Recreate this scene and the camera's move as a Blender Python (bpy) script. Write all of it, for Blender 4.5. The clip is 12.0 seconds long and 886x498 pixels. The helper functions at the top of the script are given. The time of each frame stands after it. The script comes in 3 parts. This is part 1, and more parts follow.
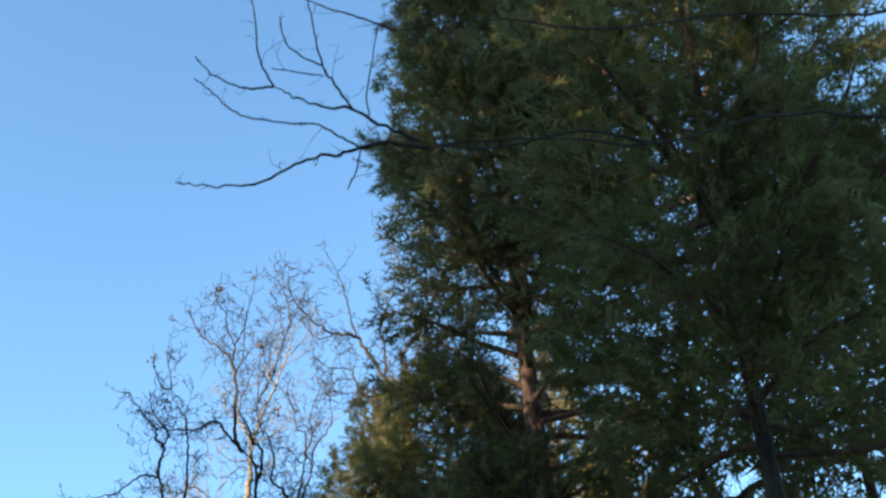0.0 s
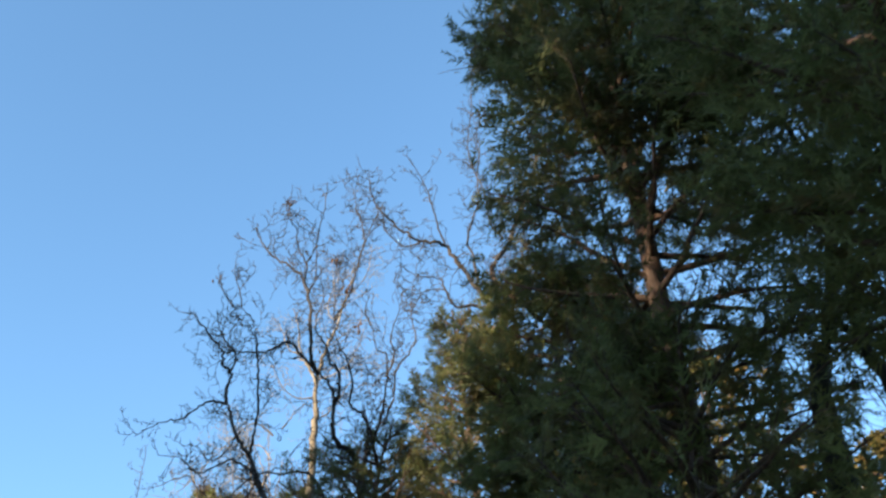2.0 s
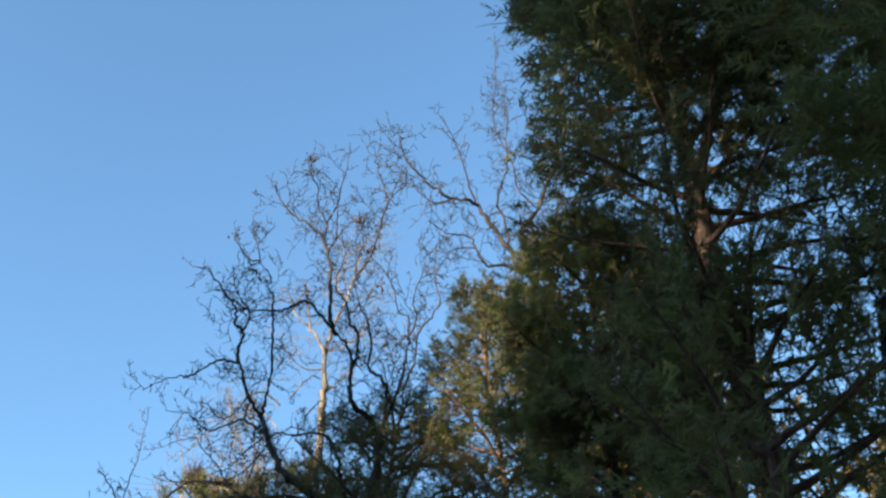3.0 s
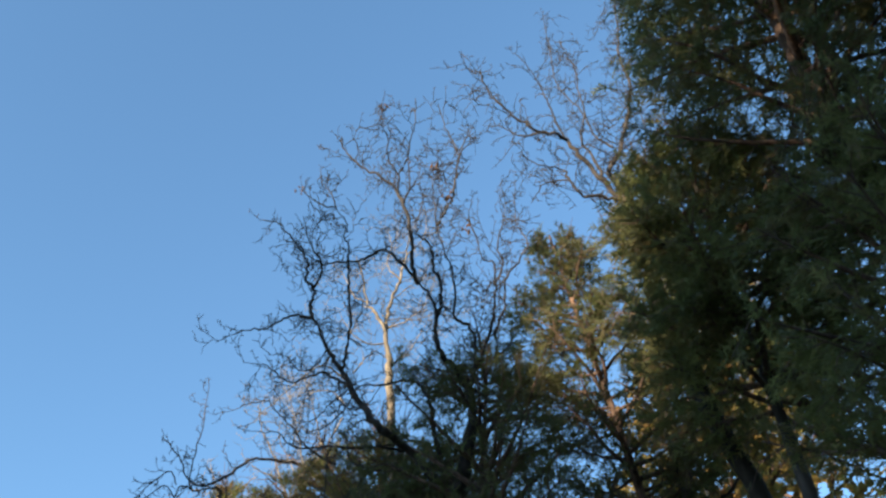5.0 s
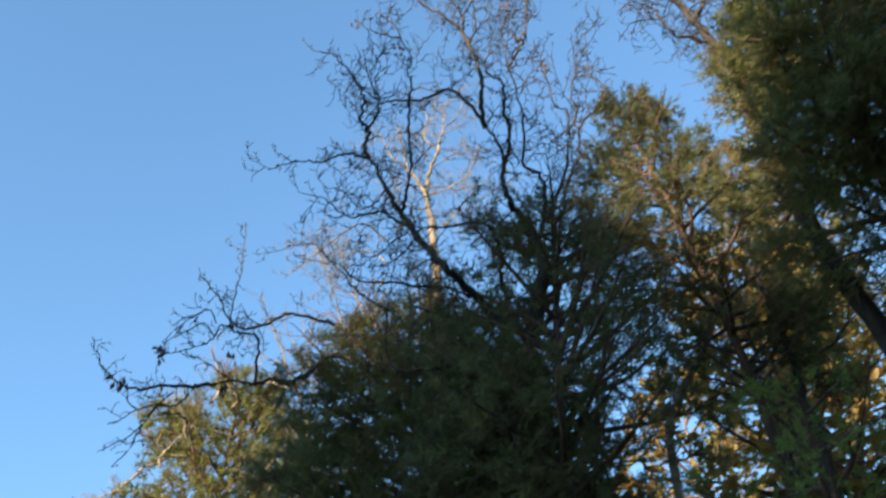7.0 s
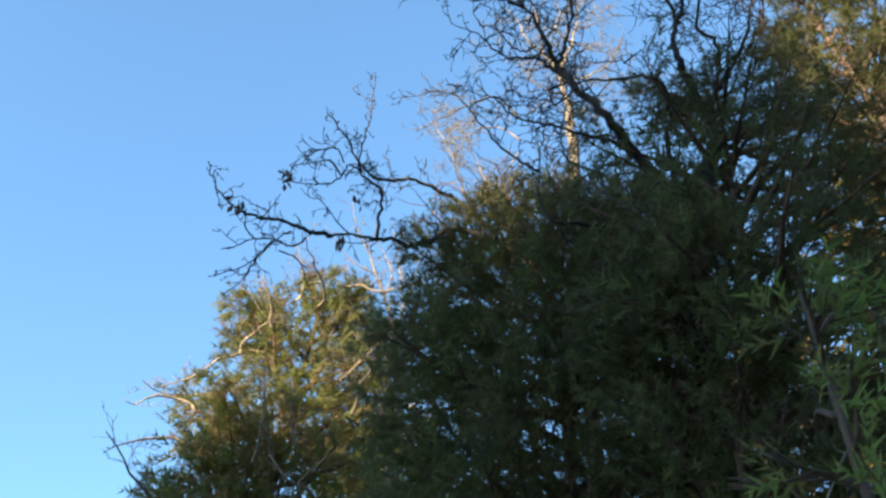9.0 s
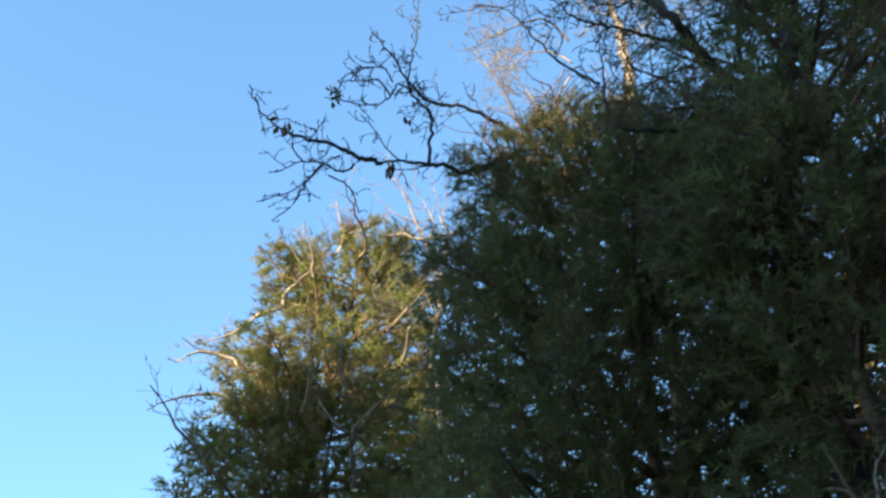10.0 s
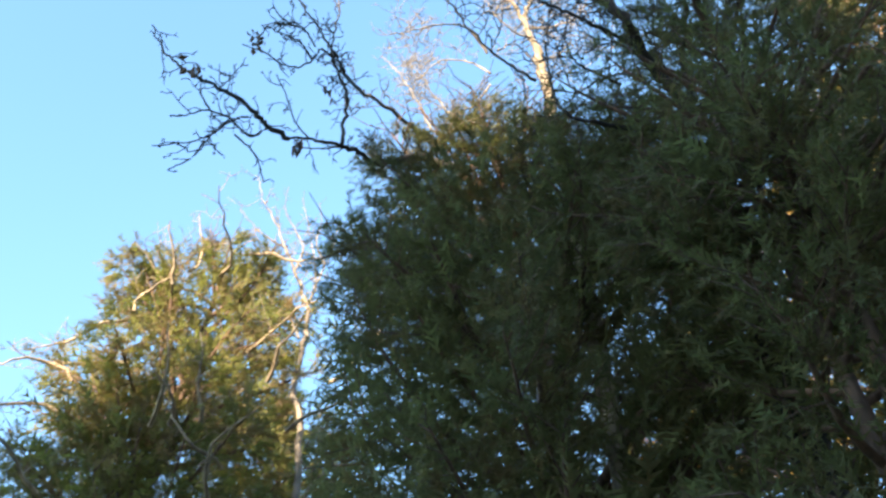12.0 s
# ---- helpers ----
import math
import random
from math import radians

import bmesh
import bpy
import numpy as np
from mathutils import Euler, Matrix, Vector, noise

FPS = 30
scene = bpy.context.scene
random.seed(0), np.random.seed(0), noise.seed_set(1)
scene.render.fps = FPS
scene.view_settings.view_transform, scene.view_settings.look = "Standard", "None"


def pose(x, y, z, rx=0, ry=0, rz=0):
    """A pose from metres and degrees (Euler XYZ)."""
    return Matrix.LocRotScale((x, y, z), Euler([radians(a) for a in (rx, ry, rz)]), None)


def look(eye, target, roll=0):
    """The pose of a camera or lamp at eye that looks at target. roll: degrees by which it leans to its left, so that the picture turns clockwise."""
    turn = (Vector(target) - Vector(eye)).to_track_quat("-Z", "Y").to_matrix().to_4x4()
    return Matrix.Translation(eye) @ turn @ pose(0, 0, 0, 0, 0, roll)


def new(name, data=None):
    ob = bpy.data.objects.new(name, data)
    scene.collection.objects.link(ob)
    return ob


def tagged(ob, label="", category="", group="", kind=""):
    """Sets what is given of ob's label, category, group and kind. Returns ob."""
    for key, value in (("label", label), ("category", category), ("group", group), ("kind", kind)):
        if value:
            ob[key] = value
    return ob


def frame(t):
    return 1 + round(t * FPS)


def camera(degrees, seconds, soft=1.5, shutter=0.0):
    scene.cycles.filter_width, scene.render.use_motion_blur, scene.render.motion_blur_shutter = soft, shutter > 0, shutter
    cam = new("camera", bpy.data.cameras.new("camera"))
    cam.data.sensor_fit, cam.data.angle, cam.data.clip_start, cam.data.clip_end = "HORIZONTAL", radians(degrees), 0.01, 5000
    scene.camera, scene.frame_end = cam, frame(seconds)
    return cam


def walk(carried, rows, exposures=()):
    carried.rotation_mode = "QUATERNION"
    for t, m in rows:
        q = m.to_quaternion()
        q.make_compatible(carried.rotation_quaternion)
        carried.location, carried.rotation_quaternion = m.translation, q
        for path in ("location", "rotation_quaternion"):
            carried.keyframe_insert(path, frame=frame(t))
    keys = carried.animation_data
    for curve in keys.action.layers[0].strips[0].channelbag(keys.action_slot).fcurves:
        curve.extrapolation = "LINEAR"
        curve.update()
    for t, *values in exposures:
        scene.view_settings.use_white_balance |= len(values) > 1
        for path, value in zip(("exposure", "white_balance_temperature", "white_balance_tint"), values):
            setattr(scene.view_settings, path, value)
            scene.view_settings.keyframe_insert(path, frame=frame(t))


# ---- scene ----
# ---- the camera and its walk: a hand-held look up at the tree tops while going down a woodland path ----
cam = camera(47.4, 12.0, soft=2.5, shutter=0.4)
# seconds, eye, yaw to the left, pitch up, roll
PATH = [
    (0, (-0.000, 0.000, 3.500), 0.23, 41.42, 0.03),
    (0.5, (-0.311, 0.484, 3.399), -0.43, 41.86, -0.15),
    (1, (-0.651, 0.961, 3.310), 0.52, 41.70, -0.15),
    (1.5, (-0.999, 1.452, 3.207), 0.68, 42.34, 3.32),
    (2, (-1.342, 1.943, 3.037), 0.25, 42.43, -0.08),
    (2.5, (-1.714, 2.474, 2.847), -0.46, 43.10, 1.86),
    (3, (-2.107, 3.003, 2.642), -1.90, 44.22, 0.83),
    (3.5, (-2.554, 3.539, 2.409), -2.74, 44.64, -1.84),
    (3.7, (-2.729, 3.748, 2.319), -3.02, 44.75, -1.82),
    (5.3, (-3.992, 5.354, 1.708), -6.47, 49.86, -3.76),
    (5.5, (-4.118, 5.552, 1.668), -6.82, 49.50, -3.63),
    (6, (-4.397, 6.035, 1.618), -8.48, 48.99, -4.44),
    (6.5, (-4.697, 6.488, 1.627), -9.04, 48.11, -4.63),
    (7, (-5.062, 6.983, 1.592), -9.87, 47.35, -3.36),
    (7.5, (-5.423, 7.552, 1.543), -10.43, 46.30, -4.04),
    (7.7, (-5.539, 7.759, 1.527), -8.90, 46.11, -3.50),
    (9.3, (-5.917, 9.392, 1.448), -6.51, 47.47, 5.40),
    (9.5, (-5.960, 9.553, 1.458), -6.38, 47.14, 3.57),
    (10, (-6.097, 9.983, 1.495), -4.74, 46.11, 4.10),
    (10.5, (-6.236, 10.382, 1.604), -10.53, 46.23, 3.71),
    (11, (-6.329, 10.716, 1.696), -13.02, 48.58, 1.08),
    (11.5, (-6.496, 11.077, 1.715), -15.05, 49.02, 1.64),
    (12, (-6.586, 11.407, 1.649), -19.54, 51.26, -1.14),
]


def aim(eye, yaw, pitch):
    a, b = radians(yaw), radians(pitch)
    return (eye[0] - math.sin(a) * math.cos(b), eye[1] + math.cos(a) * math.cos(b), eye[2] + math.sin(b))


# seconds, stops, white balance
EXPOSURES = [(0.0, 2.18, 6500, 6), (2.5, 2.0, 6500, 6), (5.5, 1.85, 6500, 6), (7.5, 2.18, 6500, 6), (9.5, 2.4, 6500, 6), (11.0, 2.75, 6600, 6), (12.0, 3.08, 7000, 8)]
walk(cam, [(t, look(eye, aim(eye, yaw, pitch), roll)) for t, eye, yaw, pitch, roll in PATH], EXPOSURES)

# ---- world and sun: a clear sky and a low winter sun; an unseen hill added at the camera's back shades the lower trees ----
SUN_UP, SUN_TURN = 8.0, 228.0
world = bpy.data.worlds.new("sky")
scene.world = world
world.use_nodes = True
sky = world.node_tree.nodes.new("ShaderNodeTexSky")
sky.sky_type = "NISHITA"
sky.sun_disc = False
sky.sun_elevation = radians(SUN_UP)
sky.sun_rotation = radians(SUN_TURN)
sky.air_density, sky.dust_density, sky.ozone_density = 1.0, 0.3, 2.8
back = world.node_tree.nodes["Background"]
back.inputs["Strength"].default_value = 0.15
world.node_tree.links.new(sky.outputs["Color"], back.inputs["Color"])

sun_data = bpy.data.lights.new("sun", "SUN")
sun_data.energy, sun_data.angle, sun_data.color = 4.0, radians(0.5), (1.0, 0.84, 0.62)
sun = new("sun", sun_data)
to_sun = Vector((math.sin(radians(SUN_TURN)) * math.cos(radians(SUN_UP)), math.cos(radians(SUN_TURN)) * math.cos(radians(SUN_UP)), math.sin(radians(SUN_UP))))
sun.matrix_world = look((0, 0, 60), Vector((0, 0, 60)) - to_sun)


# ---- materials ----
def material(name, rough=0.8):
    m = bpy.data.materials.new(name)
    m.use_nodes = True
    nt = m.node_tree
    bsdf = nt.nodes["Principled BSDF"]
    bsdf.inputs["Roughness"].default_value = rough
    return m, nt, bsdf


def noise_ramp(nt, scale, stops, detail=4.0, coords="Object", stretch=(1, 1, 1)):
    """A noise texture through a colour ramp; returns the ramp's node."""
    tc = nt.nodes.new("ShaderNodeTexCoord")
    mp = nt.nodes.new("ShaderNodeMapping")
    mp.inputs["Scale"].default_value = stretch
    nz = nt.nodes.new("ShaderNodeTexNoise")
    nz.inputs["Scale"].default_value = scale
    nz.inputs["Detail"].default_value = detail
    ramp = nt.nodes.new("ShaderNodeValToRGB")
    els = ramp.color_ramp.elements
    while len(els) < len(stops):
        els.new(0.5)
    for e, (at, col) in zip(els, stops):
        e.position, e.color = at, (*col, 1)
    nt.links.new(tc.outputs[coords], mp.inputs["Vector"])
    nt.links.new(mp.outputs["Vector"], nz.inputs["Vector"])
    nt.links.new(nz.outputs["Fac"], ramp.inputs["Fac"])
    return ramp


def mixed(nt, a, b, fac, blend="MIX"):
    mx = nt.nodes.new("ShaderNodeMix")
    mx.data_type, mx.blend_type = "RGBA", blend
    nt.links.new(a, mx.inputs[6])
    nt.links.new(b, mx.inputs[7])
    if isinstance(fac, float):
        mx.inputs["Factor"].default_value = fac
    else:
        nt.links.new(fac, mx.inputs["Factor"])
    return mx.outputs[2]


def foliage(name, dark, mid, light, dead, dead_share=0.12, glow=0.5):
    """Leaves: colour differs from sprig to sprig and from bough to bough; some are dead and brown; thin leaves let light through."""
    m, nt, bsdf = material(name, 0.6)
    bsdf.inputs["Specular IOR Level"].default_value = 0.25
    patch = noise_ramp(nt, 0.9, [(0.3, dark), (0.5, mid), (0.72, light)], 3.0)
    geo = nt.nodes.new("ShaderNodeNewGeometry")
    own = nt.nodes.new("ShaderNodeValToRGB")
    els = own.color_ramp.elements
    els[0].position, els[0].color = 0.0, (0.82, 0.82, 0.82, 1)
    els[1].position, els[1].color = 1.0, (1.18, 1.17, 1.1, 1)
    nt.links.new(geo.outputs["Random Per Island"], own.inputs["Fac"])
    varied = mixed(nt, patch.outputs["Color"], own.outputs["Color"], 1.0, "MULTIPLY")
    brown = nt.nodes.new("ShaderNodeRGB")
    brown.outputs[0].default_value = (*dead, 1)
    spots = noise_ramp(nt, 2.3, [(0.58 - dead_share, (0, 0, 0)), (0.80 - dead_share, (1, 1, 1))], 5.0)
    colour = mixed(nt, varied, brown.outputs[0], spots.outputs["Color"])
    nt.links.new(colour, bsdf.inputs["Base Color"])
    thin = nt.nodes.new("ShaderNodeBsdfTranslucent")
    through_leaf = nt.nodes.new("ShaderNodeRGB")
    through_leaf.outputs[0].default_value = (1.45, 1.5, 1.2, 1)
    nt.links.new(mixed(nt, colour, through_leaf.outputs[0], 1.0, "MULTIPLY"), thin.inputs["Color"])
    both = nt.nodes.new("ShaderNodeMixShader")
    both.inputs["Fac"].default_value = glow
    nt.links.new(bsdf.outputs["BSDF"], both.inputs[1])
    nt.links.new(thin.outputs["BSDF"], both.inputs[2])
    nt.links.new(both.outputs["Shader"], nt.nodes["Material Output"].inputs["Surface"])
    return m


def bark(name, dark, light, scale=14.0, stretch=(1, 1, 0.25), rough=0.9):
    m, nt, bsdf = material(name, rough)
    coarse = noise_ramp(nt, scale, [(0.35, dark), (0.65, light)], 6.0, stretch=stretch)
    blot = noise_ramp(nt, 2.0, [(0.35, (0.6, 0.6, 0.6)), (0.7, (1.15, 1.1, 1.05))], 3.0)
    nt.links.new(mixed(nt, coarse.outputs["Color"], blot.outputs["Color"], 1.0, "MULTIPLY"), bsdf.inputs["Base Color"])
    bump = nt.nodes.new("ShaderNodeBump")
    bump.inputs["Strength"].default_value, bump.inputs["Distance"].default_value = 0.6, 0.02
    nt.links.new(coarse.outputs["Color"], bump.inputs["Height"])
    nt.links.new(bump.outputs["Normal"], bsdf.inputs["Normal"])
    return m


CEDAR = foliage("cedar_sprays", (0.068, 0.072, 0.036), (0.096, 0.100, 0.046), (0.124, 0.124, 0.056), (0.13, 0.085, 0.045), 0.08)
# cedar sprays with extra light put into the colour, for crowns that came out dark
CEDAR_MID = foliage("lightened_cedar_sprays", (0.098, 0.100, 0.048), (0.132, 0.134, 0.058), (0.164, 0.160, 0.068), (0.16, 0.10, 0.05), 0.06)
CEDAR_OLIVE = foliage("olive_cedar_sprays", (0.078, 0.086, 0.028), (0.122, 0.127, 0.038), (0.160, 0.156, 0.052), (0.17, 0.11, 0.06), 0.13)
FRESH = foliage("fresh_cedar_sprays", (0.115, 0.150, 0.045), (0.160, 0.200, 0.060), (0.200, 0.230, 0.070), (0.17, 0.12, 0.06), 0.05, 0.55)
OAK_LEAF = foliage("withered_leaves", (0.17, 0.10, 0.035), (0.27, 0.165, 0.055), (0.34, 0.24, 0.08), (0.17, 0.17, 0.055), 0.10, 0.45)
# olive cedar sprays with the gold of sunlight put into their colour
SUN_GOLD = foliage("sun_gold_sprays", (0.13, 0.12, 0.035), (0.20, 0.175, 0.050), (0.27, 0.225, 0.070), (0.22, 0.13, 0.06), 0.10, 0.5)
DEAD_LEAF = foliage("dead_leaves", (0.06, 0.030, 0.018), (0.11, 0.055, 0.028), (0.16, 0.085, 0.04), (0.05, 0.03, 0.02), 0.05, 0.2)
BARK_DARK = bark("dark_bark", (0.022, 0.018, 0.016), (0.064, 0.053, 0.048))
BARK_PALE = bark("pale_bark", (0.11, 0.085, 0.06), (0.28, 0.23, 0.17))
BARK_GREY = bark("grey_bark", (0.11, 0.09, 0.075), (0.25, 0.21, 0.175))
BARK_TAN = bark("tan_bark", (0.16, 0.12, 0.08), (0.34, 0.27, 0.19))
BARK_CEDAR = bark("cedar_bark", (0.065, 0.038, 0.028), (0.16, 0.096, 0.068), 22.0, (1, 1, 0.12))


# ---- mesh helpers ----
def mesh_object(name, verts, faces, mat, parent=None, label="", smooth=False):
    """One mesh object from arrays; faces is an array of equal-sided polygons."""
    verts, faces = np.asarray(verts, np.float32), np.asarray(faces, np.int32)
    me = bpy.data.meshes.new(name)
    sides = faces.shape[1]
    me.vertices.add(len(verts))
    me.vertices.foreach_set("co", verts.ravel())
    me.loops.add(faces.size)
    me.loops.foreach_set("vertex_index", faces.ravel())
    me.polygons.add(len(faces))
    me.polygons.foreach_set("loop_start", np.arange(0, faces.size, sides, dtype=np.int32))
    if smooth:
        me.polygons.foreach_set("use_smooth", np.ones(len(faces), bool))
    me.update(calc_edges=True)
    me.materials.append(mat)
    ob = new(name, me)
    if parent is not None:
        ob.parent = parent
        ob.matrix_parent_inverse = parent.matrix_basis.inverted()
    if label:
        tagged(ob, label)
    return ob


def thing(name, x, y, z, label, category, group="", kind=""):
    ob = new(name)
    ob.empty_display_size = 0.3
    ob.matrix_basis = Matrix.Translation((x, y, z))
    return tagged(ob, label, category, group, kind)


def unit(v):
    return v / (np.linalg.norm(v, axis=-1, keepdims=True) + 1e-9)


def curve_through(points, steps):
    """A smooth curve (Catmull-Rom) through the control points."""
    p = np.array(points, float)
    p = np.vstack([2 * p[0] - p[1], p, 2 * p[-1] - p[-2]])
    out = []
    for a, b, c, d in zip(p, p[1:], p[2:], p[3:]):
        for u in np.linspace(0, 1, steps, endpoint=False):
            out.append(0.5 * (2 * b + (c - a) * u + (2 * a - 5 * b + 4 * c - d) * u * u + (3 * b - a - 3 * c + d) * u ** 3))
    out.append(p[-2])
    return np.array(out)


class Tubes:
    """Gathers tapered tubes into one mesh."""

    def __init__(self):
        self.v, self.f, self.n = [], [], 0

    def add(self, line, r0, r1, sides=3, power=1.0, knots=0.0, rng=None):
        line = np.asarray(line, float)
        k = len(line)
        along = unit(np.gradient(line, axis=0))
        up = np.where(np.abs(along[:, 2:3]) > 0.9, np.array([[1.0, 0, 0]]), np.array([[0, 0, 1.0]]))
        a = unit(np.cross(along, up))
        b = np.cross(along, a)
        r = r0 + (r1 - r0) * np.linspace(0, 1, k) ** power
        if knots and rng is not None:
            r = r * (1 + knots * rng.standard_normal(k))
        ang = np.linspace(0, 2 * np.pi, sides, endpoint=False)
        ring = line[:, None] + r[:, None, None] * (np.cos(ang)[None, :, None] * a[:, None] + np.sin(ang)[None, :, None] * b[:, None])
        self.v.append(ring.reshape(-1, 3))
        i = np.arange(k - 1)[:, None] * sides + np.arange(sides)[None]
        j = np.arange(k - 1)[:, None] * sides + (np.arange(sides)[None] + 1) % sides
        self.f.append(np.stack([i, j, j + sides, i + sides], -1).reshape(-1, 4) + self.n)
        self.n += k * sides

    def build(self, name, mat, parent=None, label=""):
        return mesh_object(name, np.vstack(self.v), np.vstack(self.f), mat, parent, label, True)


def wander(start, way, length, steps, crook, lift, rng):
    """A crooked twig: a line that turns a little at each step and bends upwards."""
    pts, w, p = [np.array(start, float)], unit(np.array(way, float)), np.array(start, float)
    for _ in range(steps):
        w = unit(w + crook * rng.standard_normal(3) + np.array([0, 0, lift]))
        p = p + w * length / steps
        pts.append(p)
    return np.array(pts)


def twigs_along(tubes, line, r_at, length, rng, level, spread=1.0, every=0.22, start=0.15, lift=0.05, tips=None, low=0.004):
    """Crooked side twigs along a limb, and finer ones on them."""
    seg = np.linalg.norm(np.diff(line, axis=0), axis=1)
    total = seg.sum()
    s = np.concatenate([[0], np.cumsum(seg)])
    n = max(1, int(total * (1 - start) / every))
    for q in start + (1 - start) * (np.arange(n) + rng.random(n)) / n:
        at = np.array([np.interp(q * total, s, line[:, k]) for k in range(3)])
        i = min(len(seg) - 1, int(np.searchsorted(s, q * total, "right")) - 1)
        along = unit(line[i + 1] - line[i])
        side = unit(np.cross(along, rng.standard_normal(3)))
        way = unit(along * (0.25 + 0.6 * rng.random()) + side * spread * (0.5 + 0.6 * rng.random()))
        ln = length * (0.3 + 0.9 * rng.random() ** 1.6) * (1.2 - 0.5 * q)
        r0 = max(min(r_at * (1 - 0.5 * q) * (0.3 + 0.3 * rng.random()), 0.011), low * 1.1)
        twig = wander(at, way, ln, 6 if level > 1 else 4 if level else 3, 0.40, lift, rng)
        tubes.add(twig, r0, low * 0.5, 3)
        if tips is not None and level < 2:
            tips.append(twig[-1])
        if level > 0:
            twigs_along(tubes, twig, r0, ln * 0.55, rng, level - 1, spread, max(0.075, every * 0.75), 0.2, lift, tips, low)


class BareTree:
    """A leafless tree: a trunk, crooked limbs that each are a part, and a haze of fine twigs."""

    def __init__(self, name, base, trunk, mat, label, seed, trunk_r=0.17, twig=0.9, every=0.12, levels=2, low=0.0038, group=""):
        self.rng, self.mat, self.twig, self.every, self.levels, self.low = np.random.default_rng(seed), mat, twig, every, levels, low
        self.top = thing(name, *base, label, "tree", group)
        line = curve_through([base, *trunk], 8)
        line[1:-1] += 0.012 * self.rng.standard_normal(line[1:-1].shape)
        t = Tubes()
        t.add(line, trunk_r * 1.25, trunk_r * 0.7, 10, 0.7, 0.04, self.rng)
        t.build("trunk", mat, self.top)
        self.fine, self.tips = Tubes(), []

    def finish(self):
        tagged(self.fine.build("branchwork", self.mat, self.top, "fine leafless twigs"), kind="stuff")


def limb(tree, r, points, twig=1.0):
    """One limb of a tree through a few points, r thick at its foot, with its twigs."""
    line = curve_through(points, 5)
    line[1:-1] += min(0.012, 0.4 * r) * tree.rng.standard_normal(line[1:-1].shape)
    t = Tubes()
    t.add(line, r, max(0.0045, r * 0.22), 7, 0.9, 0.07, tree.rng)
    t.build("limb", tree.mat, tree.top)
    twigs_along(tree.fine, line, r * 0.55, twig * tree.twig * min(1.0, 0.45 + 14 * r), tree.rng, tree.levels, every=tree.every, tips=tree.tips, low=tree.low)


# a sprig of scale leaves: a narrow blade with pairs of side blades, lying along +x, one unit long
def sprig_template(rng, pairs=3, width=0.085, open_angle=44.0):
    tris = [[(0, -width * 0.45, 0), (0, width * 0.45, 0), (1.0, 0, -0.14)]]
    for k in range(pairs):
        x = 0.08 + 0.72 * k / pairs + 0.06 * rng.random()
        for s in (-1, 1):
            a = radians(open_angle + 13 * rng.standard_normal())
            ln = (0.46 - 0.2 * k / pairs) * (0.75 + 0.5 * rng.random())
            d = np.array([math.cos(a), s * math.sin(a), -0.15 + 0.25 * rng.standard_normal()])
            n = np.array([-s * math.sin(a), math.cos(a), 0])
            o = np.array([x + 0.06 * rng.standard_normal(), 0, -0.14 * x * x])
            tris.append([o - n * width * 0.6, o + n * width * 0.6, o + d * ln])
    return np.array(tris, float)


def sprigs(origins, ways, sizes, rng, templates):
    """Places a sprig at each origin, along its way; returns triangles as vertices."""
    out = []
    pick = rng.integers(0, len(templates), len(origins))
    ways = unit(ways)
    side = unit(np.cross(ways, rng.standard_normal(ways.shape)))
    over = np.cross(ways, side)
    for k, t in enumerate(templates):
        m = pick == k
        fr = np.stack([ways[m], side[m], over[m]], 1) * sizes[m][:, None, None]
        out.append((np.einsum("tvc,ncd->ntvd", t, fr) + origins[m][:, None, None]).reshape(-1, 3))
    return np.vstack(out)


TEMPLATES = [sprig_template(np.random.default_rng(40 + k)) for k in range(5)]
FINE_TEMPLATES = [sprig_template(np.random.default_rng(50 + k), 4, 0.066, 48.0) for k in range(5)]
LEAF_TEMPLATES = [np.array([[(0, 0, 0), (0.45, 0.28, 0.06 * k), (1, 0, 0)], [(0, 0, 0), (1, 0, 0), (0.5, -0.28, -0.08 * k)]], float) for k in range(3)]


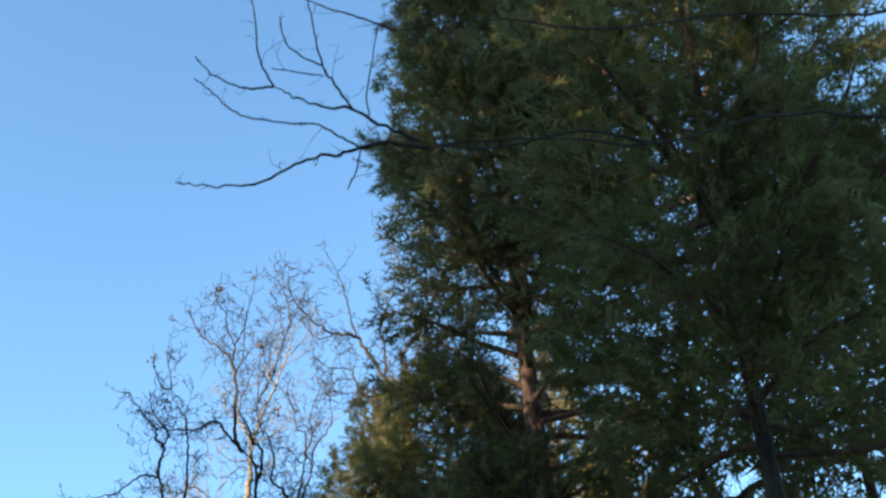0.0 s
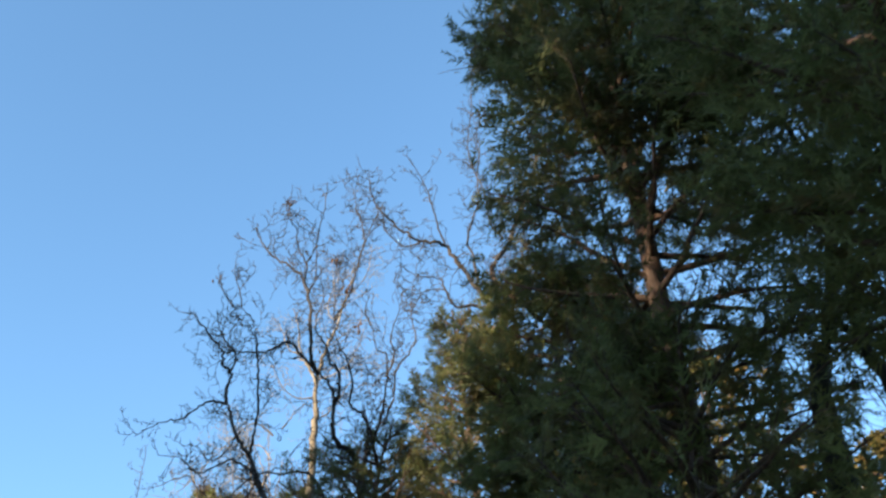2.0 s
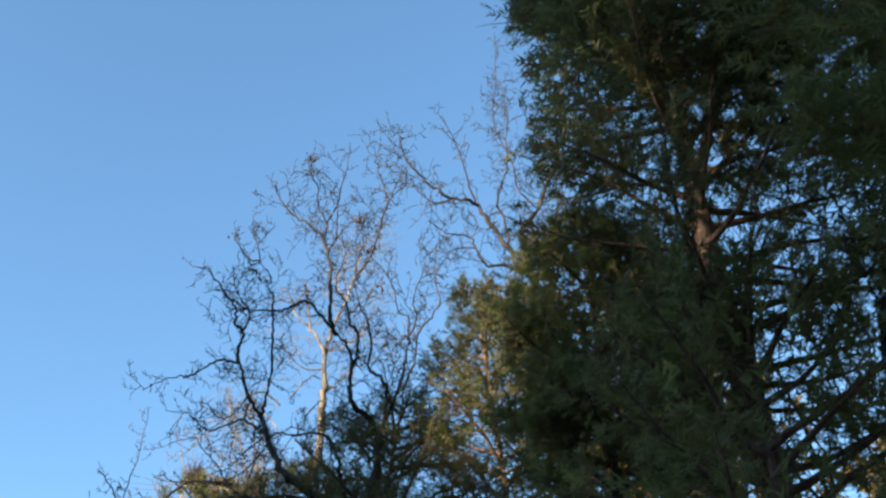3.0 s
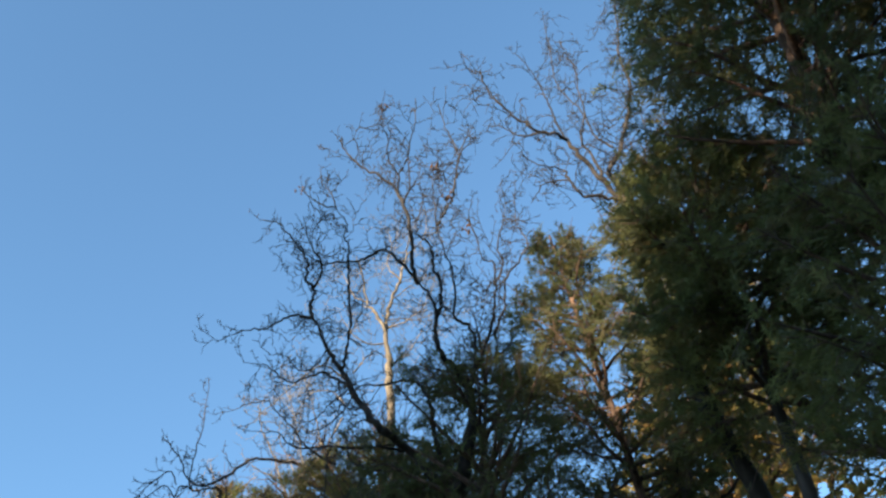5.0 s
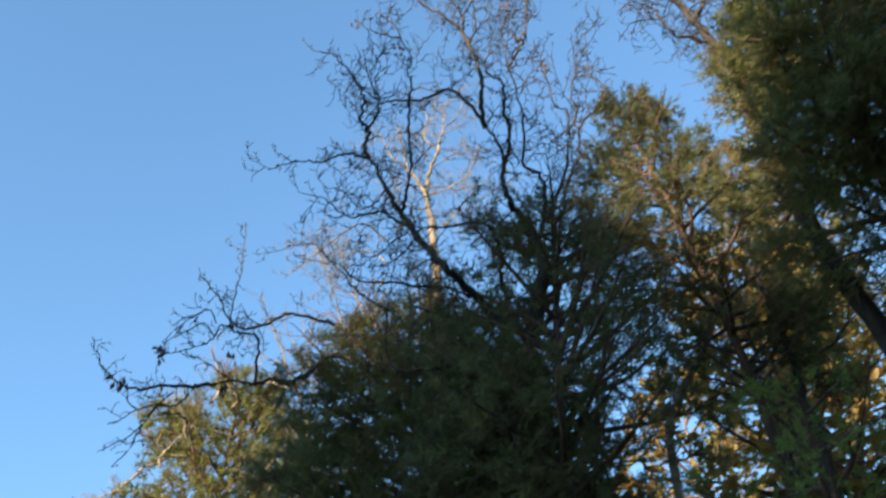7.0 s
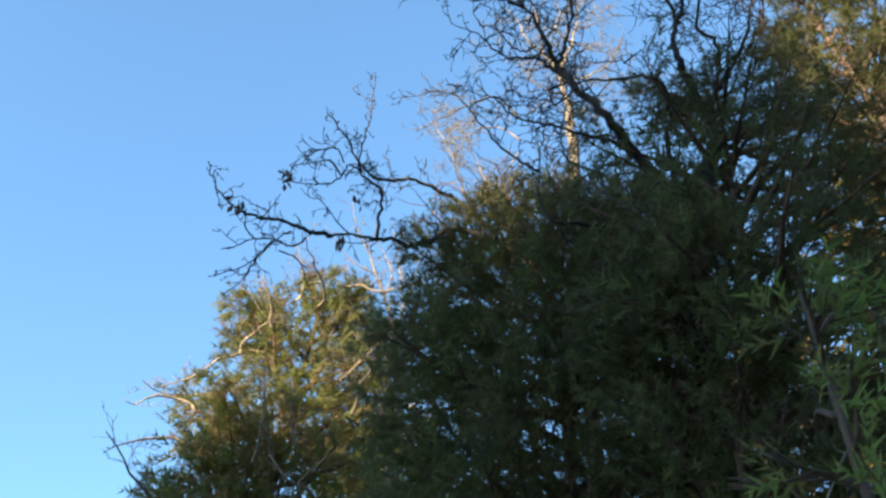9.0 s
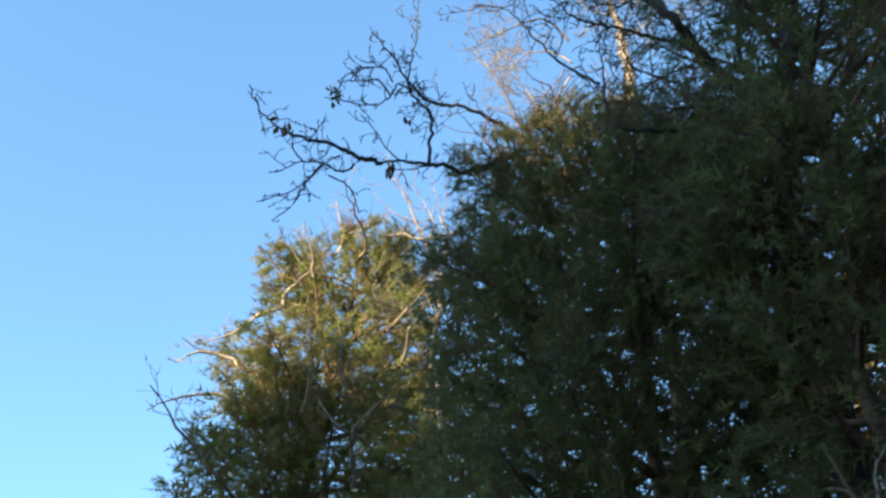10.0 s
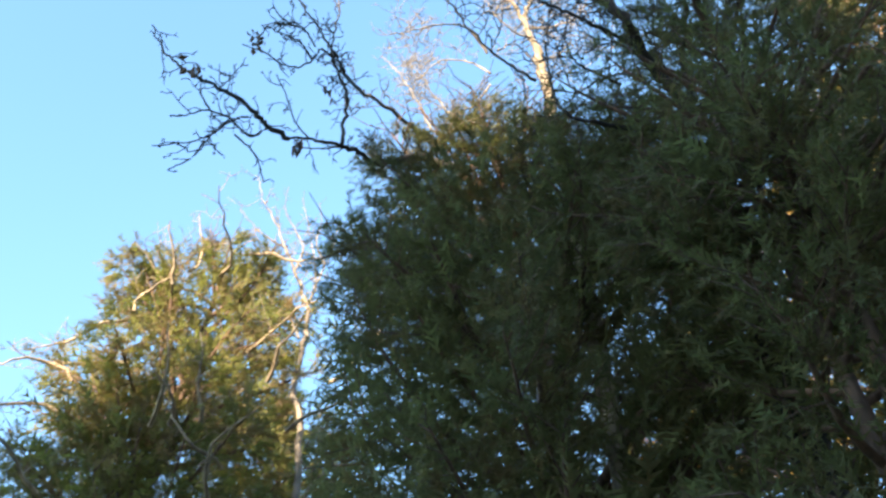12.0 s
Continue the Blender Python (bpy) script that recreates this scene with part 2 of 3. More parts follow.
def evergreen(name, base, height, radius, bottom, mat, label, seed, branches=90, per_branch=22, per_twig=28, size=0.18, lean=(0, 0),
              shape=2.0, belly=0.25, droop=0.0, trunk_r=0.14, ragged=0.10, templates=None, group="", rise=0.45, trim=1.15, core=0, core_size=0.42, wood=None, open_below=0.0, open_share=0.6):
    """A cedar: a trunk, boughs that each are a part, and a crown of many sprays. bottom: height of the lowest bough as a share.
    open_below: the share of the crown in which open_share of the sprays are missing."""
    rng = np.random.default_rng(seed)
    top = thing(name, *base, label, "tree", group)
    base = np.array(base, float)
    tip = base + np.array([lean[0], lean[1], height])
    mid = (base + tip) / 2 + np.array([0.25, 0.2, 0]) * rng.standard_normal(3)
    line = curve_through([base, mid, tip], 10)
    t = Tubes()
    t.add(line, trunk_r, 0.015, 9, 0.9, 0.04, rng)
    t.build("trunk", wood or BARK_CEDAR, top)
    frac = np.linspace(0, 1, len(line))
    org, way, siz = [], [], []
    fine = Tubes()

    def reach(u):
        """The crown's radius at a share of its height."""
        u = np.clip(u, 0, 1)
        return radius * np.minimum(1.0, 0.6 + 0.4 * u / belly) * (1 - u ** shape) ** 0.55

    def axis_at(h):
        return np.stack([np.interp(h, frac, line[:, j]) for j in range(3)], -1)

    for k in range(branches):
        h = bottom + (0.99 - bottom) * ((k + 0.6 * rng.random()) / branches)
        u = (h - bottom) / (1 - bottom)
        ln = max(0.35, float(reach(u)) * (1 - ragged + 2 * ragged * rng.random()))
        az = k * 2.39996 + 0.5 * rng.standard_normal()
        at = np.array([np.interp(h, frac, line[:, j]) for j in range(3)])
        up = rise * (0.35 + 1.2 * u) - droop * (1 - u)
        way0 = np.array([math.cos(az), math.sin(az), up])
        bough = wander(at, way0, 0.9 * ln, 7, 0.10, 0.03 - 0.05 * droop, rng)
        t = Tubes()
        t.add(bough, 0.012 + 0.016 * ln, 0.005, 5)
        t.build("bough", BARK_CEDAR, top)
        seg = unit(np.gradient(bough, axis=0))
        n = max(4, int(per_branch * (0.5 + 0.5 * ln / radius)))
        for q in 0.22 + 0.78 * (np.arange(n) + rng.random(n)) / n:
            i = min(6, int(q * 7))
            p = bough[i] + (bough[i + 1] - bough[i]) * (q * 7 - i)
            side = unit(np.cross(seg[i], rng.standard_normal(3)))
            w = unit(seg[i] * 0.7 + side * 0.8 + np.array([0, 0, 0.06 - 0.5 * droop]))
            tl = (0.3 + 0.45 * rng.random()) * min(1.0, 0.45 + 0.3 * ln) * (1.25 - 0.55 * q)
            tw = wander(p, w, tl, 4, 0.16, 0.02 - 0.10 * droop, rng)
            fine.add(tw[::2], 0.007, 0.003, 3)
            m = max(5, int(per_twig * (0.55 + 0.7 * rng.random())))
            s = rng.random(m) ** 0.7
            j = np.minimum(3, (s * 4).astype(int))
            o = tw[j] + (tw[j + 1] - tw[j]) * (s * 4 - j)[:, None] + 0.035 * rng.standard_normal((m, 3))
            d = unit(tw[j + 1] - tw[j]) * 1.0 + 0.65 * unit(rng.standard_normal((m, 3))) + np.array([0, 0, -0.30 - 0.5 * droop])
            org.append(o), way.append(d), siz.append(size * (0.55 + 0.8 * rng.random(m)))
    tagged(fine.build("branchwork", BARK_CEDAR, top, "thin brown twigs"), kind="stuff")
    org, way, siz = np.vstack(org), np.vstack(way), np.concatenate(siz)
    # sprays outside a lumpy envelope are dropped, to fit the outline the camera sees
    h = np.clip((org[:, 2] - base[2]) / height, 0, 1)
    off = (org - axis_at(h))[:, :2]
    az = np.arctan2(off[:, 1], off[:, 0])
    lump = 1 + 0.09 * np.sin(3 * az + 2.1 * org[:, 2] + seed) + 0.06 * np.sin(5 * az - 3.7 * org[:, 2]) + 0.05 * rng.standard_normal(len(org))
    keep = (np.hypot(off[:, 0], off[:, 1]) < np.maximum(0.18, reach((h - bottom) / (1 - bottom))) * trim * lump) & (org[:, 2] < tip[2] + 0.15)
    # fewer sprays on the far side, which the camera never sees
    keep &= (org[:, 1] < axis_at(h)[:, 1] + 0.25 * radius) | (rng.random(len(org)) < 0.42)
    # the lower, shaded boughs are thinly leaved
    keep &= (h > bottom + open_below * (1 - bottom) + 0.04 * rng.standard_normal(len(org))) | (rng.random(len(org)) > open_share)
    org, way, siz = org[keep], way[keep], siz[keep]
    if core:
        # larger sprays added deep inside the crown to block sky and sun
        u = open_below + rng.random(core) * (0.93 - open_below)
        q, az = 0.72 * np.sqrt(rng.random(core)), rng.random(core) * 2 * np.pi
        deep = axis_at(bottom + u * (1 - bottom))
        deep[:, 0] += reach(u) * q * np.cos(az)
        deep[:, 1] += reach(u) * q * np.sin(az)
        org = np.vstack([org, deep])
        way = np.vstack([way, np.stack([np.cos(az), np.sin(az), 0.5 * rng.standard_normal(core)], -1)])
        siz = np.concatenate([siz, core_size * (0.7 + 0.6 * rng.random(core))])
    verts = sprigs(org, way, siz, rng, templates or TEMPLATES)
    crown = mesh_object("crown", verts, np.arange(len(verts)).reshape(-1, 3), mat, top)
    tagged(crown, kind="stuff")
    return top


# ---- the ground: a valley floor with the path coming down to it, and an unseen hill added behind for its shade ----
def ground_height(x, y):
    u = np.clip(y / 6.0, 0, 1)
    h = 1.9 * (1 - u * u * (3 - 2 * u))
    w = np.clip((-y - 5.0) / 38.0, 0, 1)
    # the unseen hill is raised on the left to shade the far cedar's lower half
    shade_ridge = np.clip((-x - 62.0) / 16.0, 0, 1)
    h = h + (18.9 + 2.9 * shade_ridge * shade_ridge * (3 - 2 * shade_ridge)) * w * w * (3 - 2 * w)
    return h + 0.10 * np.sin(0.9 * x + 0.4 * y) * np.clip((np.hypot(x + 4, y - 6) - 4) / 6, 0, 1)


def build_ground():
    ax = np.concatenate([-np.geomspace(2500, 130, 10), np.linspace(-120, -44, 20), np.linspace(-40, 40, 90), np.geomspace(44, 2500, 14)])
    gx, gy = np.meshgrid(ax, ax, indexing="ij")
    v = np.stack([gx, gy, ground_height(gx, gy)], -1).reshape(-1, 3)
    n = len(ax)
    i = (np.arange(n - 1)[:, None] * n + np.arange(n - 1)[None]).ravel()
    m, nt, bsdf = material("leaf_litter", 0.95)
    litter = noise_ramp(nt, 9.0, [(0.3, (0.12, 0.08, 0.045)), (0.55, (0.26, 0.185, 0.105)), (0.75, (0.17, 0.175, 0.075))], 8.0)
    nt.links.new(litter.outputs["Color"], bsdf.inputs["Base Color"])
    bump = nt.nodes.new("ShaderNodeBump")
    bump.inputs["Distance"].default_value = 0.05
    nt.links.new(litter.outputs["Color"], bump.inputs["Height"])
    nt.links.new(bump.outputs["Normal"], bsdf.inputs["Normal"])
    ob = mesh_object("ground", v, np.stack([i, i + n, i + n + 1, i + 1], -1), m, None, "", True)
    tagged(ob, "brown leaf litter and grass, with an unseen hill added behind for shade", "ground", kind="structure")


build_ground()


def foot(x, y):
    """A tree's foot, a little sunk into the ground."""
    return (x, y, float(ground_height(np.array(x), np.array(y))) - 0.05)


# ---- evergreens ----
evergreen("cedar_tree", foot(2.15, 12.2), 20.5, 2.35, 0.41, CEDAR, "tall dark green cedar with a leaning reddish trunk beside the path", 41, branches=135, lean=(-1.5, -2.8), shape=4.0, belly=0.05, droop=0.12, trunk_r=0.25, trim=1.0, per_twig=19, size=0.19, core=6500, core_size=0.28,
          open_below=0.28, open_share=0.5)
evergreen("cedar_tree", foot(0.05, 12.3), 12.1, 1.75, 0.66, CEDAR_MID, "low dark green cedar with spreading boughs below a taller one", 43, branches=60, per_branch=18, per_twig=19, size=0.16, lean=(-0.05, -0.2), shape=2.6, belly=0.1, droop=0.1, trunk_r=0.16, trim=1.0, core=2200, core_size=0.24, wood=BARK_DARK)
evergreen("cedar_tree", foot(2.45, 7.2), 17.6, 3.0, 0.45, CEDAR_MID, "spreading dark green cedar close to the path", 12, branches=92, per_branch=20, per_twig=22, size=0.175, lean=(0.6, 0.4), shape=4.0, wood=BARK_DARK, core=7000, core_size=0.28)
evergreen("cedar_tree", foot(0.95, 10.0), 9.3, 2.3, 0.55, CEDAR_MID, "low spreading olive cedar at the edge of the thicket", 46, branches=46, per_branch=15, per_twig=14, size=0.17, shape=2.4, belly=0.1, trunk_r=0.09, core=500, core_size=0.35)
evergreen("cedar_tree", foot(5.2, 10.6), 15.5, 2.5, 0.60, CEDAR, "dark green cedar among leafless trees", 28, branches=60, shape=3.0, per_branch=15, per_twig=16, size=0.19, core=1500)
# takes the darker cedar colour in place of partial shade
slender_cedar = evergreen("cedar_tree", foot(-1.15, 15.3), 13.25, 1.4, 0.58, CEDAR, "slender olive cedar with sunlit top and bare reddish trunk", 13, branches=70, per_branch=13, lean=(-0.1, -0.9), shape=1.15, belly=0.35,
                          per_twig=11, ragged=0.35, trunk_r=0.12, size=0.16)
evergreen("cedar_tree", foot(-2.35, 15.3), 11.4, 1.8, 0.53, CEDAR, "slim feathery cedar beside a bare trunk", 26, branches=75, per_branch=14, lean=(0.1, -0.3), shape=3.0, belly=0.1, per_twig=11, ragged=0.3, size=0.15, core=600, core_size=0.3, templates=FINE_TEMPLATES)
evergreen("cedar_tree", foot(-3.68, 17.3), 11.35, 2.75, 0.03, CEDAR, "dense rounded dark green cedar", 14, branches=150, per_twig=29, size=0.13, shape=6.0, rise=0.3, belly=0.02, trim=1.0, templates=FINE_TEMPLATES, core=10000, core_size=0.28)
evergreen("cedar_tree", foot(-3.2, 14.6), 8.4, 1.5, 0.15, CEDAR, "bushy dark cedar growing in front of a bare trunk", 17, branches=65, per_branch=20, per_twig=18, size=0.12, shape=3.5, trim=1.0, core=2000, core_size=0.22)
far_cedar = evergreen("cedar_tree", foot(-6.45, 22.4), 14.3, 2.5, 0.12, CEDAR_OLIVE, "olive green cedar with a sunlit rounded top", 15, branches=115, per_twig=17, size=0.16, shape=6.0, belly=0.05, trim=1.0, core=4500, core_size=0.3)
evergreen("cedar_tree", foot(-7.3, 22.0), 11.0, 1.9, 0.2, CEDAR_OLIVE, "low olive green cedar standing beside a taller one", 16, branches=60, per_branch=18, per_twig=14, size=0.16, shape=2.5, trim=1.0, core=1000, core_size=0.3)
evergreen("cedar_tree", foot(-4.95, 24.4), 13.6, 2.6, 0.2, CEDAR_OLIVE, "olive green cedar standing behind the others", 44, branches=66, per_branch=15, per_twig=14, size=0.18, shape=4.0, core=3000, core_size=0.38)
evergreen("cedar_tree", foot(-4.0, 11.9), 4.6, 0.4, 0.3, FRESH, "young light green cedar with feathery shoots", 18, branches=14, per_branch=6, per_twig=8, shape=1.5, trunk_r=0.03)
evergreen("cedar_tree", foot(-1.0, 13.2), 7.0, 2.0, 0.4, FRESH, "young light green cedar with feathery shoots", 19, branches=30, per_branch=9, per_twig=9, size=0.15, shape=2.2, trunk_r=0.05)
evergreen("cedar_tree", foot(3.4, 14.2), 9.0, 1.8, 0.25, FRESH, "bushy olive cedar in the thicket", 29, branches=60, per_branch=14, per_twig=11, shape=2.5)
evergreen("cedar_tree", foot(2.0, 17.4), 16.0, 2.4, 0.35, SUN_GOLD, "open cedar behind the others, coloured golden for sunlight", 27, branches=85, per_branch=14, per_twig=13, shape=2.2)
# unseen cedars added beside and behind the camera, only to cast shade
for sx, sy, tall, wide, seed in ((-8.3, 1.4, 20.0, 3.2, 20), (-9.9, -4.0, 19.5, 3.2, 36), (-15.0, 4.3, 14.6, 2.1, 45)):
    evergreen("cedar_tree", foot(sx, sy), tall, wide, 0.15, CEDAR, "unseen tall cedar added to shade the trees by the path", seed, branches=70, per_branch=10, per_twig=8, size=0.32, shape=4.0, core=3600, core_size=0.8,
              group="cedars on the slope")
for ox, oy, tall, wide, seed in ((4.2, 20.3, 16.5, 3.0, 32), (2.2, 22.0, 15.0, 2.6, 35), (1.0, 17.0, 13.0, 2.2, 33), (7.0, 19.0, 13.5, 2.3, 34)):
    evergreen("withered_oak", foot(ox, oy), tall, wide, 0.3, OAK_LEAF, "tree still holding golden brown withered leaves", seed, branches=70, per_branch=12, per_twig=15,
              size=0.16, shape=2.5, templates=LEAF_TEMPLATES, group="withered oaks", wood=BARK_GREY)

# ---- leafless trees ----
crooked_tree = BareTree("leafless_tree", foot(-2.9, 15.3), [(-2.84, 15.2, 7.64), (-2.75, 15.0, 9.0), (-2.54, 14.76, 9.9)], BARK_DARK,
                        "leafless tree with crooked dark grey limbs and a few withered leaves", 21, 0.12, 0.95, every=0.105, low=0.0054)
limb(crooked_tree, 0.06, [(-2.84, 15.2, 8.0), (-3.2, 15.7, 9.1), (-3.7, 16.2, 9.8), (-4.41, 16.7, 10.04)])
limb(crooked_tree, 0.045, [(-3.2, 15.7, 9.1), (-3.6, 16.4, 9.9), (-4.2, 17.1, 10.38)])
limb(crooked_tree, 0.06, [(-2.54, 14.76, 9.90), (-2.59, 14.77, 10.42), (-2.73, 14.68, 10.70), (-2.94, 14.43, 10.75), (-3.00, 14.39, 11.04), (-2.98, 14.26, 11.28), (-3.05, 14.18, 11.54), (-3.24, 14.03, 11.67)])
limb(crooked_tree, 0.034, [(-3.22, 14.05, 11.64), (-3.32, 13.77, 11.75), (-3.32, 13.60, 12.01), (-3.39, 13.60, 12.59), (-3.52, 13.56, 13.06), (-3.81, 13.49, 13.31), (-4.09, 13.45, 13.51), (-4.26, 13.42, 13.82), (-4.30, 13.37, 14.04)])
limb(crooked_tree, 0.03, [(-2.99, 14.30, 11.19), (-2.93, 14.19, 11.42), (-2.93, 14.04, 11.67), (-3.04, 13.77, 11.69), (-3.08, 13.49, 11.81), (-3.22, 13.53, 11.97), (-3.25, 13.57, 12.35), (-3.14, 13.52, 12.72)])
limb(crooked_tree, 0.026, [(-3.24, 14.03, 11.67), (-3.40, 13.86, 11.78), (-3.67, 13.82, 12.06), (-3.93, 13.94, 11.99), (-4.20, 14.01, 12.01), (-4.47, 14.11, 12.08), (-4.68, 14.02, 12.12), (-4.88, 13.88, 12.21)])
limb(crooked_tree, 0.02, [(-3.41, 13.59, 12.80), (-3.49, 13.57, 12.97), (-3.48, 13.51, 13.29), (-3.63, 13.41, 13.55), (-3.65, 13.15, 13.72), (-3.76, 12.87, 13.78), (-3.71, 12.81, 14.18)])
limb(crooked_tree, 0.016, [(-3.48, 13.50, 13.32), (-3.35, 13.42, 13.63), (-3.31, 13.29, 13.90), (-3.24, 13.17, 14.17), (-3.23, 13.08, 14.67)])
limb(crooked_tree, 0.014, [(-3.41, 13.59, 12.80), (-3.33, 13.53, 13.06), (-3.34, 13.48, 13.46), (-3.37, 13.37, 13.73), (-3.55, 13.17, 13.76)])
limb(crooked_tree, 0.03, [(-2.58, 14.77, 10.37), (-2.47, 14.49, 10.85), (-2.57, 14.30, 11.12), (-2.74, 14.28, 11.22), (-2.73, 14.13, 11.58), (-2.80, 13.84, 11.75), (-2.93, 13.54, 11.88), (-2.98, 13.53, 12.22)])
limb(crooked_tree, 0.022, [(-2.98, 13.53, 12.22), (-2.82, 13.43, 12.52), (-2.73, 13.35, 12.87), (-2.64, 13.43, 13.51), (-2.65, 13.47, 14.01), (-2.80, 13.41, 14.51), (-2.87, 13.32, 14.92)])
limb(crooked_tree, 0.012, [(-2.64, 13.43, 13.51), (-2.51, 13.49, 14.12), (-2.37, 13.52, 14.64)])
limb(crooked_tree, 0.012, [(-2.98, 13.53, 12.22), (-3.00, 13.46, 12.65), (-3.02, 13.44, 13.22)])
limb(crooked_tree, 0.062, [(-3.03, 14.96, 9.18), (-3.40, 14.85, 9.58), (-3.76, 14.58, 9.71), (-4.02, 14.64, 10.22), (-4.21, 14.67, 10.68), (-4.39, 14.51, 10.88), (-4.51, 14.48, 11.23), (-4.61, 14.52, 11.44)])
limb(crooked_tree, 0.03, [(-4.61, 14.52, 11.44), (-4.65, 14.56, 11.80), (-4.63, 14.50, 11.99), (-4.73, 14.38, 12.04), (-4.70, 14.17, 12.10), (-4.75, 14.00, 12.13), (-4.92, 13.83, 12.27), (-5.12, 13.78, 12.52), (-5.33, 13.80, 12.62)])
limb(crooked_tree, 0.022, [(-4.61, 14.52, 11.44), (-4.85, 14.48, 11.47), (-5.01, 14.40, 11.27), (-5.21, 14.33, 11.05), (-5.48, 14.26, 10.94), (-5.76, 14.23, 10.71)])
limb(crooked_tree, 0.026, [(-4.20, 14.67, 10.67), (-4.14, 14.53, 10.89), (-4.10, 14.37, 11.30), (-4.14, 14.24, 11.77), (-4.15, 14.00, 12.00), (-4.14, 13.83, 12.10), (-4.21, 13.68, 12.15), (-4.18, 13.54, 12.22), (-4.32, 13.33, 12.32)])
limb(crooked_tree, 0.018, [(-4.63, 14.50, 11.99), (-4.53, 14.31, 12.06), (-4.51, 14.09, 12.09), (-4.62, 13.93, 12.13), (-4.71, 13.72, 12.28), (-4.77, 13.65, 12.53)])
limb(crooked_tree, 0.013, [(-4.32, 13.33, 12.32), (-4.48, 13.35, 12.39), (-4.69, 13.53, 12.79), (-4.82, 13.65, 13.17)])
limb(crooked_tree, 0.011, [(-4.32, 13.33, 12.32), (-4.40, 13.35, 12.67), (-4.54, 13.46, 13.06), (-4.58, 13.52, 13.45)])
limb(crooked_tree, 0.02, [(-4.07, 14.65, 10.34), (-4.27, 14.65, 10.49), (-4.44, 14.57, 10.52), (-4.61, 14.52, 10.39), (-4.82, 14.45, 10.24), (-4.98, 14.41, 10.36), (-5.15, 14.36, 10.46), (-5.40, 14.31, 10.45)])
limb(crooked_tree, 0.034, [(-2.94, 14.98, 9.37), (-3.04, 14.85, 9.79), (-3.09, 14.57, 9.99), (-3.20, 14.39, 10.12), (-3.36, 14.35, 10.20), (-3.68, 14.49, 10.25), (-3.93, 14.64, 10.37), (-4.12, 14.66, 10.25)])
limb(crooked_tree, 0.014, [(-4.02, 14.64, 10.22), (-4.14, 14.60, 9.95), (-4.32, 14.55, 9.67), (-4.57, 14.50, 9.49)])
limb(crooked_tree, 0.014, [(-4.12, 14.66, 10.31), (-4.32, 14.58, 10.01), (-4.48, 14.52, 9.73), (-4.67, 14.48, 9.62)])
limb(crooked_tree, 0.014, [(-3.71, 14.62, 9.70), (-3.90, 14.59, 9.77), (-4.08, 14.58, 9.61), (-4.20, 14.55, 9.41)])
limb(crooked_tree, 0.022, [(-3.40, 14.86, 9.52), (-3.71, 14.66, 9.43), (-4.04, 14.58, 9.34), (-4.30, 14.54, 9.33), (-4.57, 14.49, 9.25), (-4.76, 14.46, 9.31), (-4.90, 14.44, 9.45), (-5.14, 14.39, 9.43)])
limb(crooked_tree, 0.016, [(-4.24, 15.40, 9.73), (-4.45, 15.40, 9.86), (-4.67, 15.40, 10.06), (-4.87, 15.40, 10.37), (-5.07, 15.30, 10.51), (-5.20, 15.30, 10.69), (-5.51, 15.20, 10.51)])
limb(crooked_tree, 0.013, [(-4.39, 14.51, 10.88), (-4.55, 14.52, 10.57), (-4.72, 14.47, 10.47), (-4.90, 14.41, 10.65), (-5.11, 14.37, 10.64)])
limb(crooked_tree, 0.012, [(-3.57, 14.42, 10.49), (-3.47, 14.38, 10.61), (-3.37, 14.37, 10.75)])
limb(crooked_tree, 0.024, [(-2.47, 14.61, 10.62), (-2.28, 14.19, 11.02), (-2.23, 14.03, 11.37), (-2.21, 13.85, 11.82), (-2.38, 13.82, 11.94), (-2.43, 13.71, 12.20)])
limb(crooked_tree, 0.018, [(-2.22, 13.96, 11.52), (-2.11, 13.82, 11.79), (-2.16, 13.74, 12.05), (-2.08, 13.68, 12.42), (-1.98, 13.65, 12.91)])
limb(crooked_tree, 0.02, [(-2.25, 14.28, 10.90), (-2.12, 14.07, 11.21), (-2.07, 13.91, 11.58), (-1.90, 13.79, 11.81), (-1.79, 13.56, 11.89), (-1.83, 13.59, 12.16), (-1.87, 13.65, 12.53), (-1.80, 13.66, 13.47)])
limb(crooked_tree, 0.012, [(-2.43, 13.71, 12.20), (-2.54, 13.57, 12.44), (-2.47, 13.48, 12.71)])
limb(crooked_tree, 0.045, [(-4.41, 16.70, 10.04), (-4.83, 16.90, 10.33), (-5.19, 16.66, 9.78), (-5.41, 16.66, 9.62), (-5.57, 16.55, 9.60), (-5.77, 16.40, 9.38), (-5.99, 16.47, 9.47), (-6.24, 16.51, 9.43)], 0.55)
limb(crooked_tree, 0.026, [(-6.24, 16.51, 9.43), (-6.44, 16.31, 9.22), (-6.56, 16.13, 9.07), (-6.71, 15.90, 8.87), (-6.88, 15.73, 8.67), (-7.05, 15.66, 8.63), (-7.24, 15.68, 8.79), (-7.39, 15.72, 8.97), (-7.57, 15.74, 9.38)], 0.55)
limb(crooked_tree, 0.022, [(-5.77, 16.40, 9.38), (-5.78, 16.37, 9.69), (-5.78, 16.29, 9.96), (-5.88, 16.05, 9.85), (-6.04, 15.69, 9.57), (-6.08, 15.65, 9.87), (-6.06, 15.74, 10.57), (-6.08, 15.80, 11.39)], 0.55)
limb(crooked_tree, 0.03, [(-4.20, 17.10, 10.38), (-4.80, 17.00, 10.93), (-5.17, 16.80, 10.87), (-5.50, 16.60, 10.72), (-5.80, 16.09, 9.99), (-5.95, 15.80, 9.71), (-6.08, 15.63, 9.67), (-6.28, 15.63, 10.04), (-6.51, 15.53, 10.27)], 0.55)
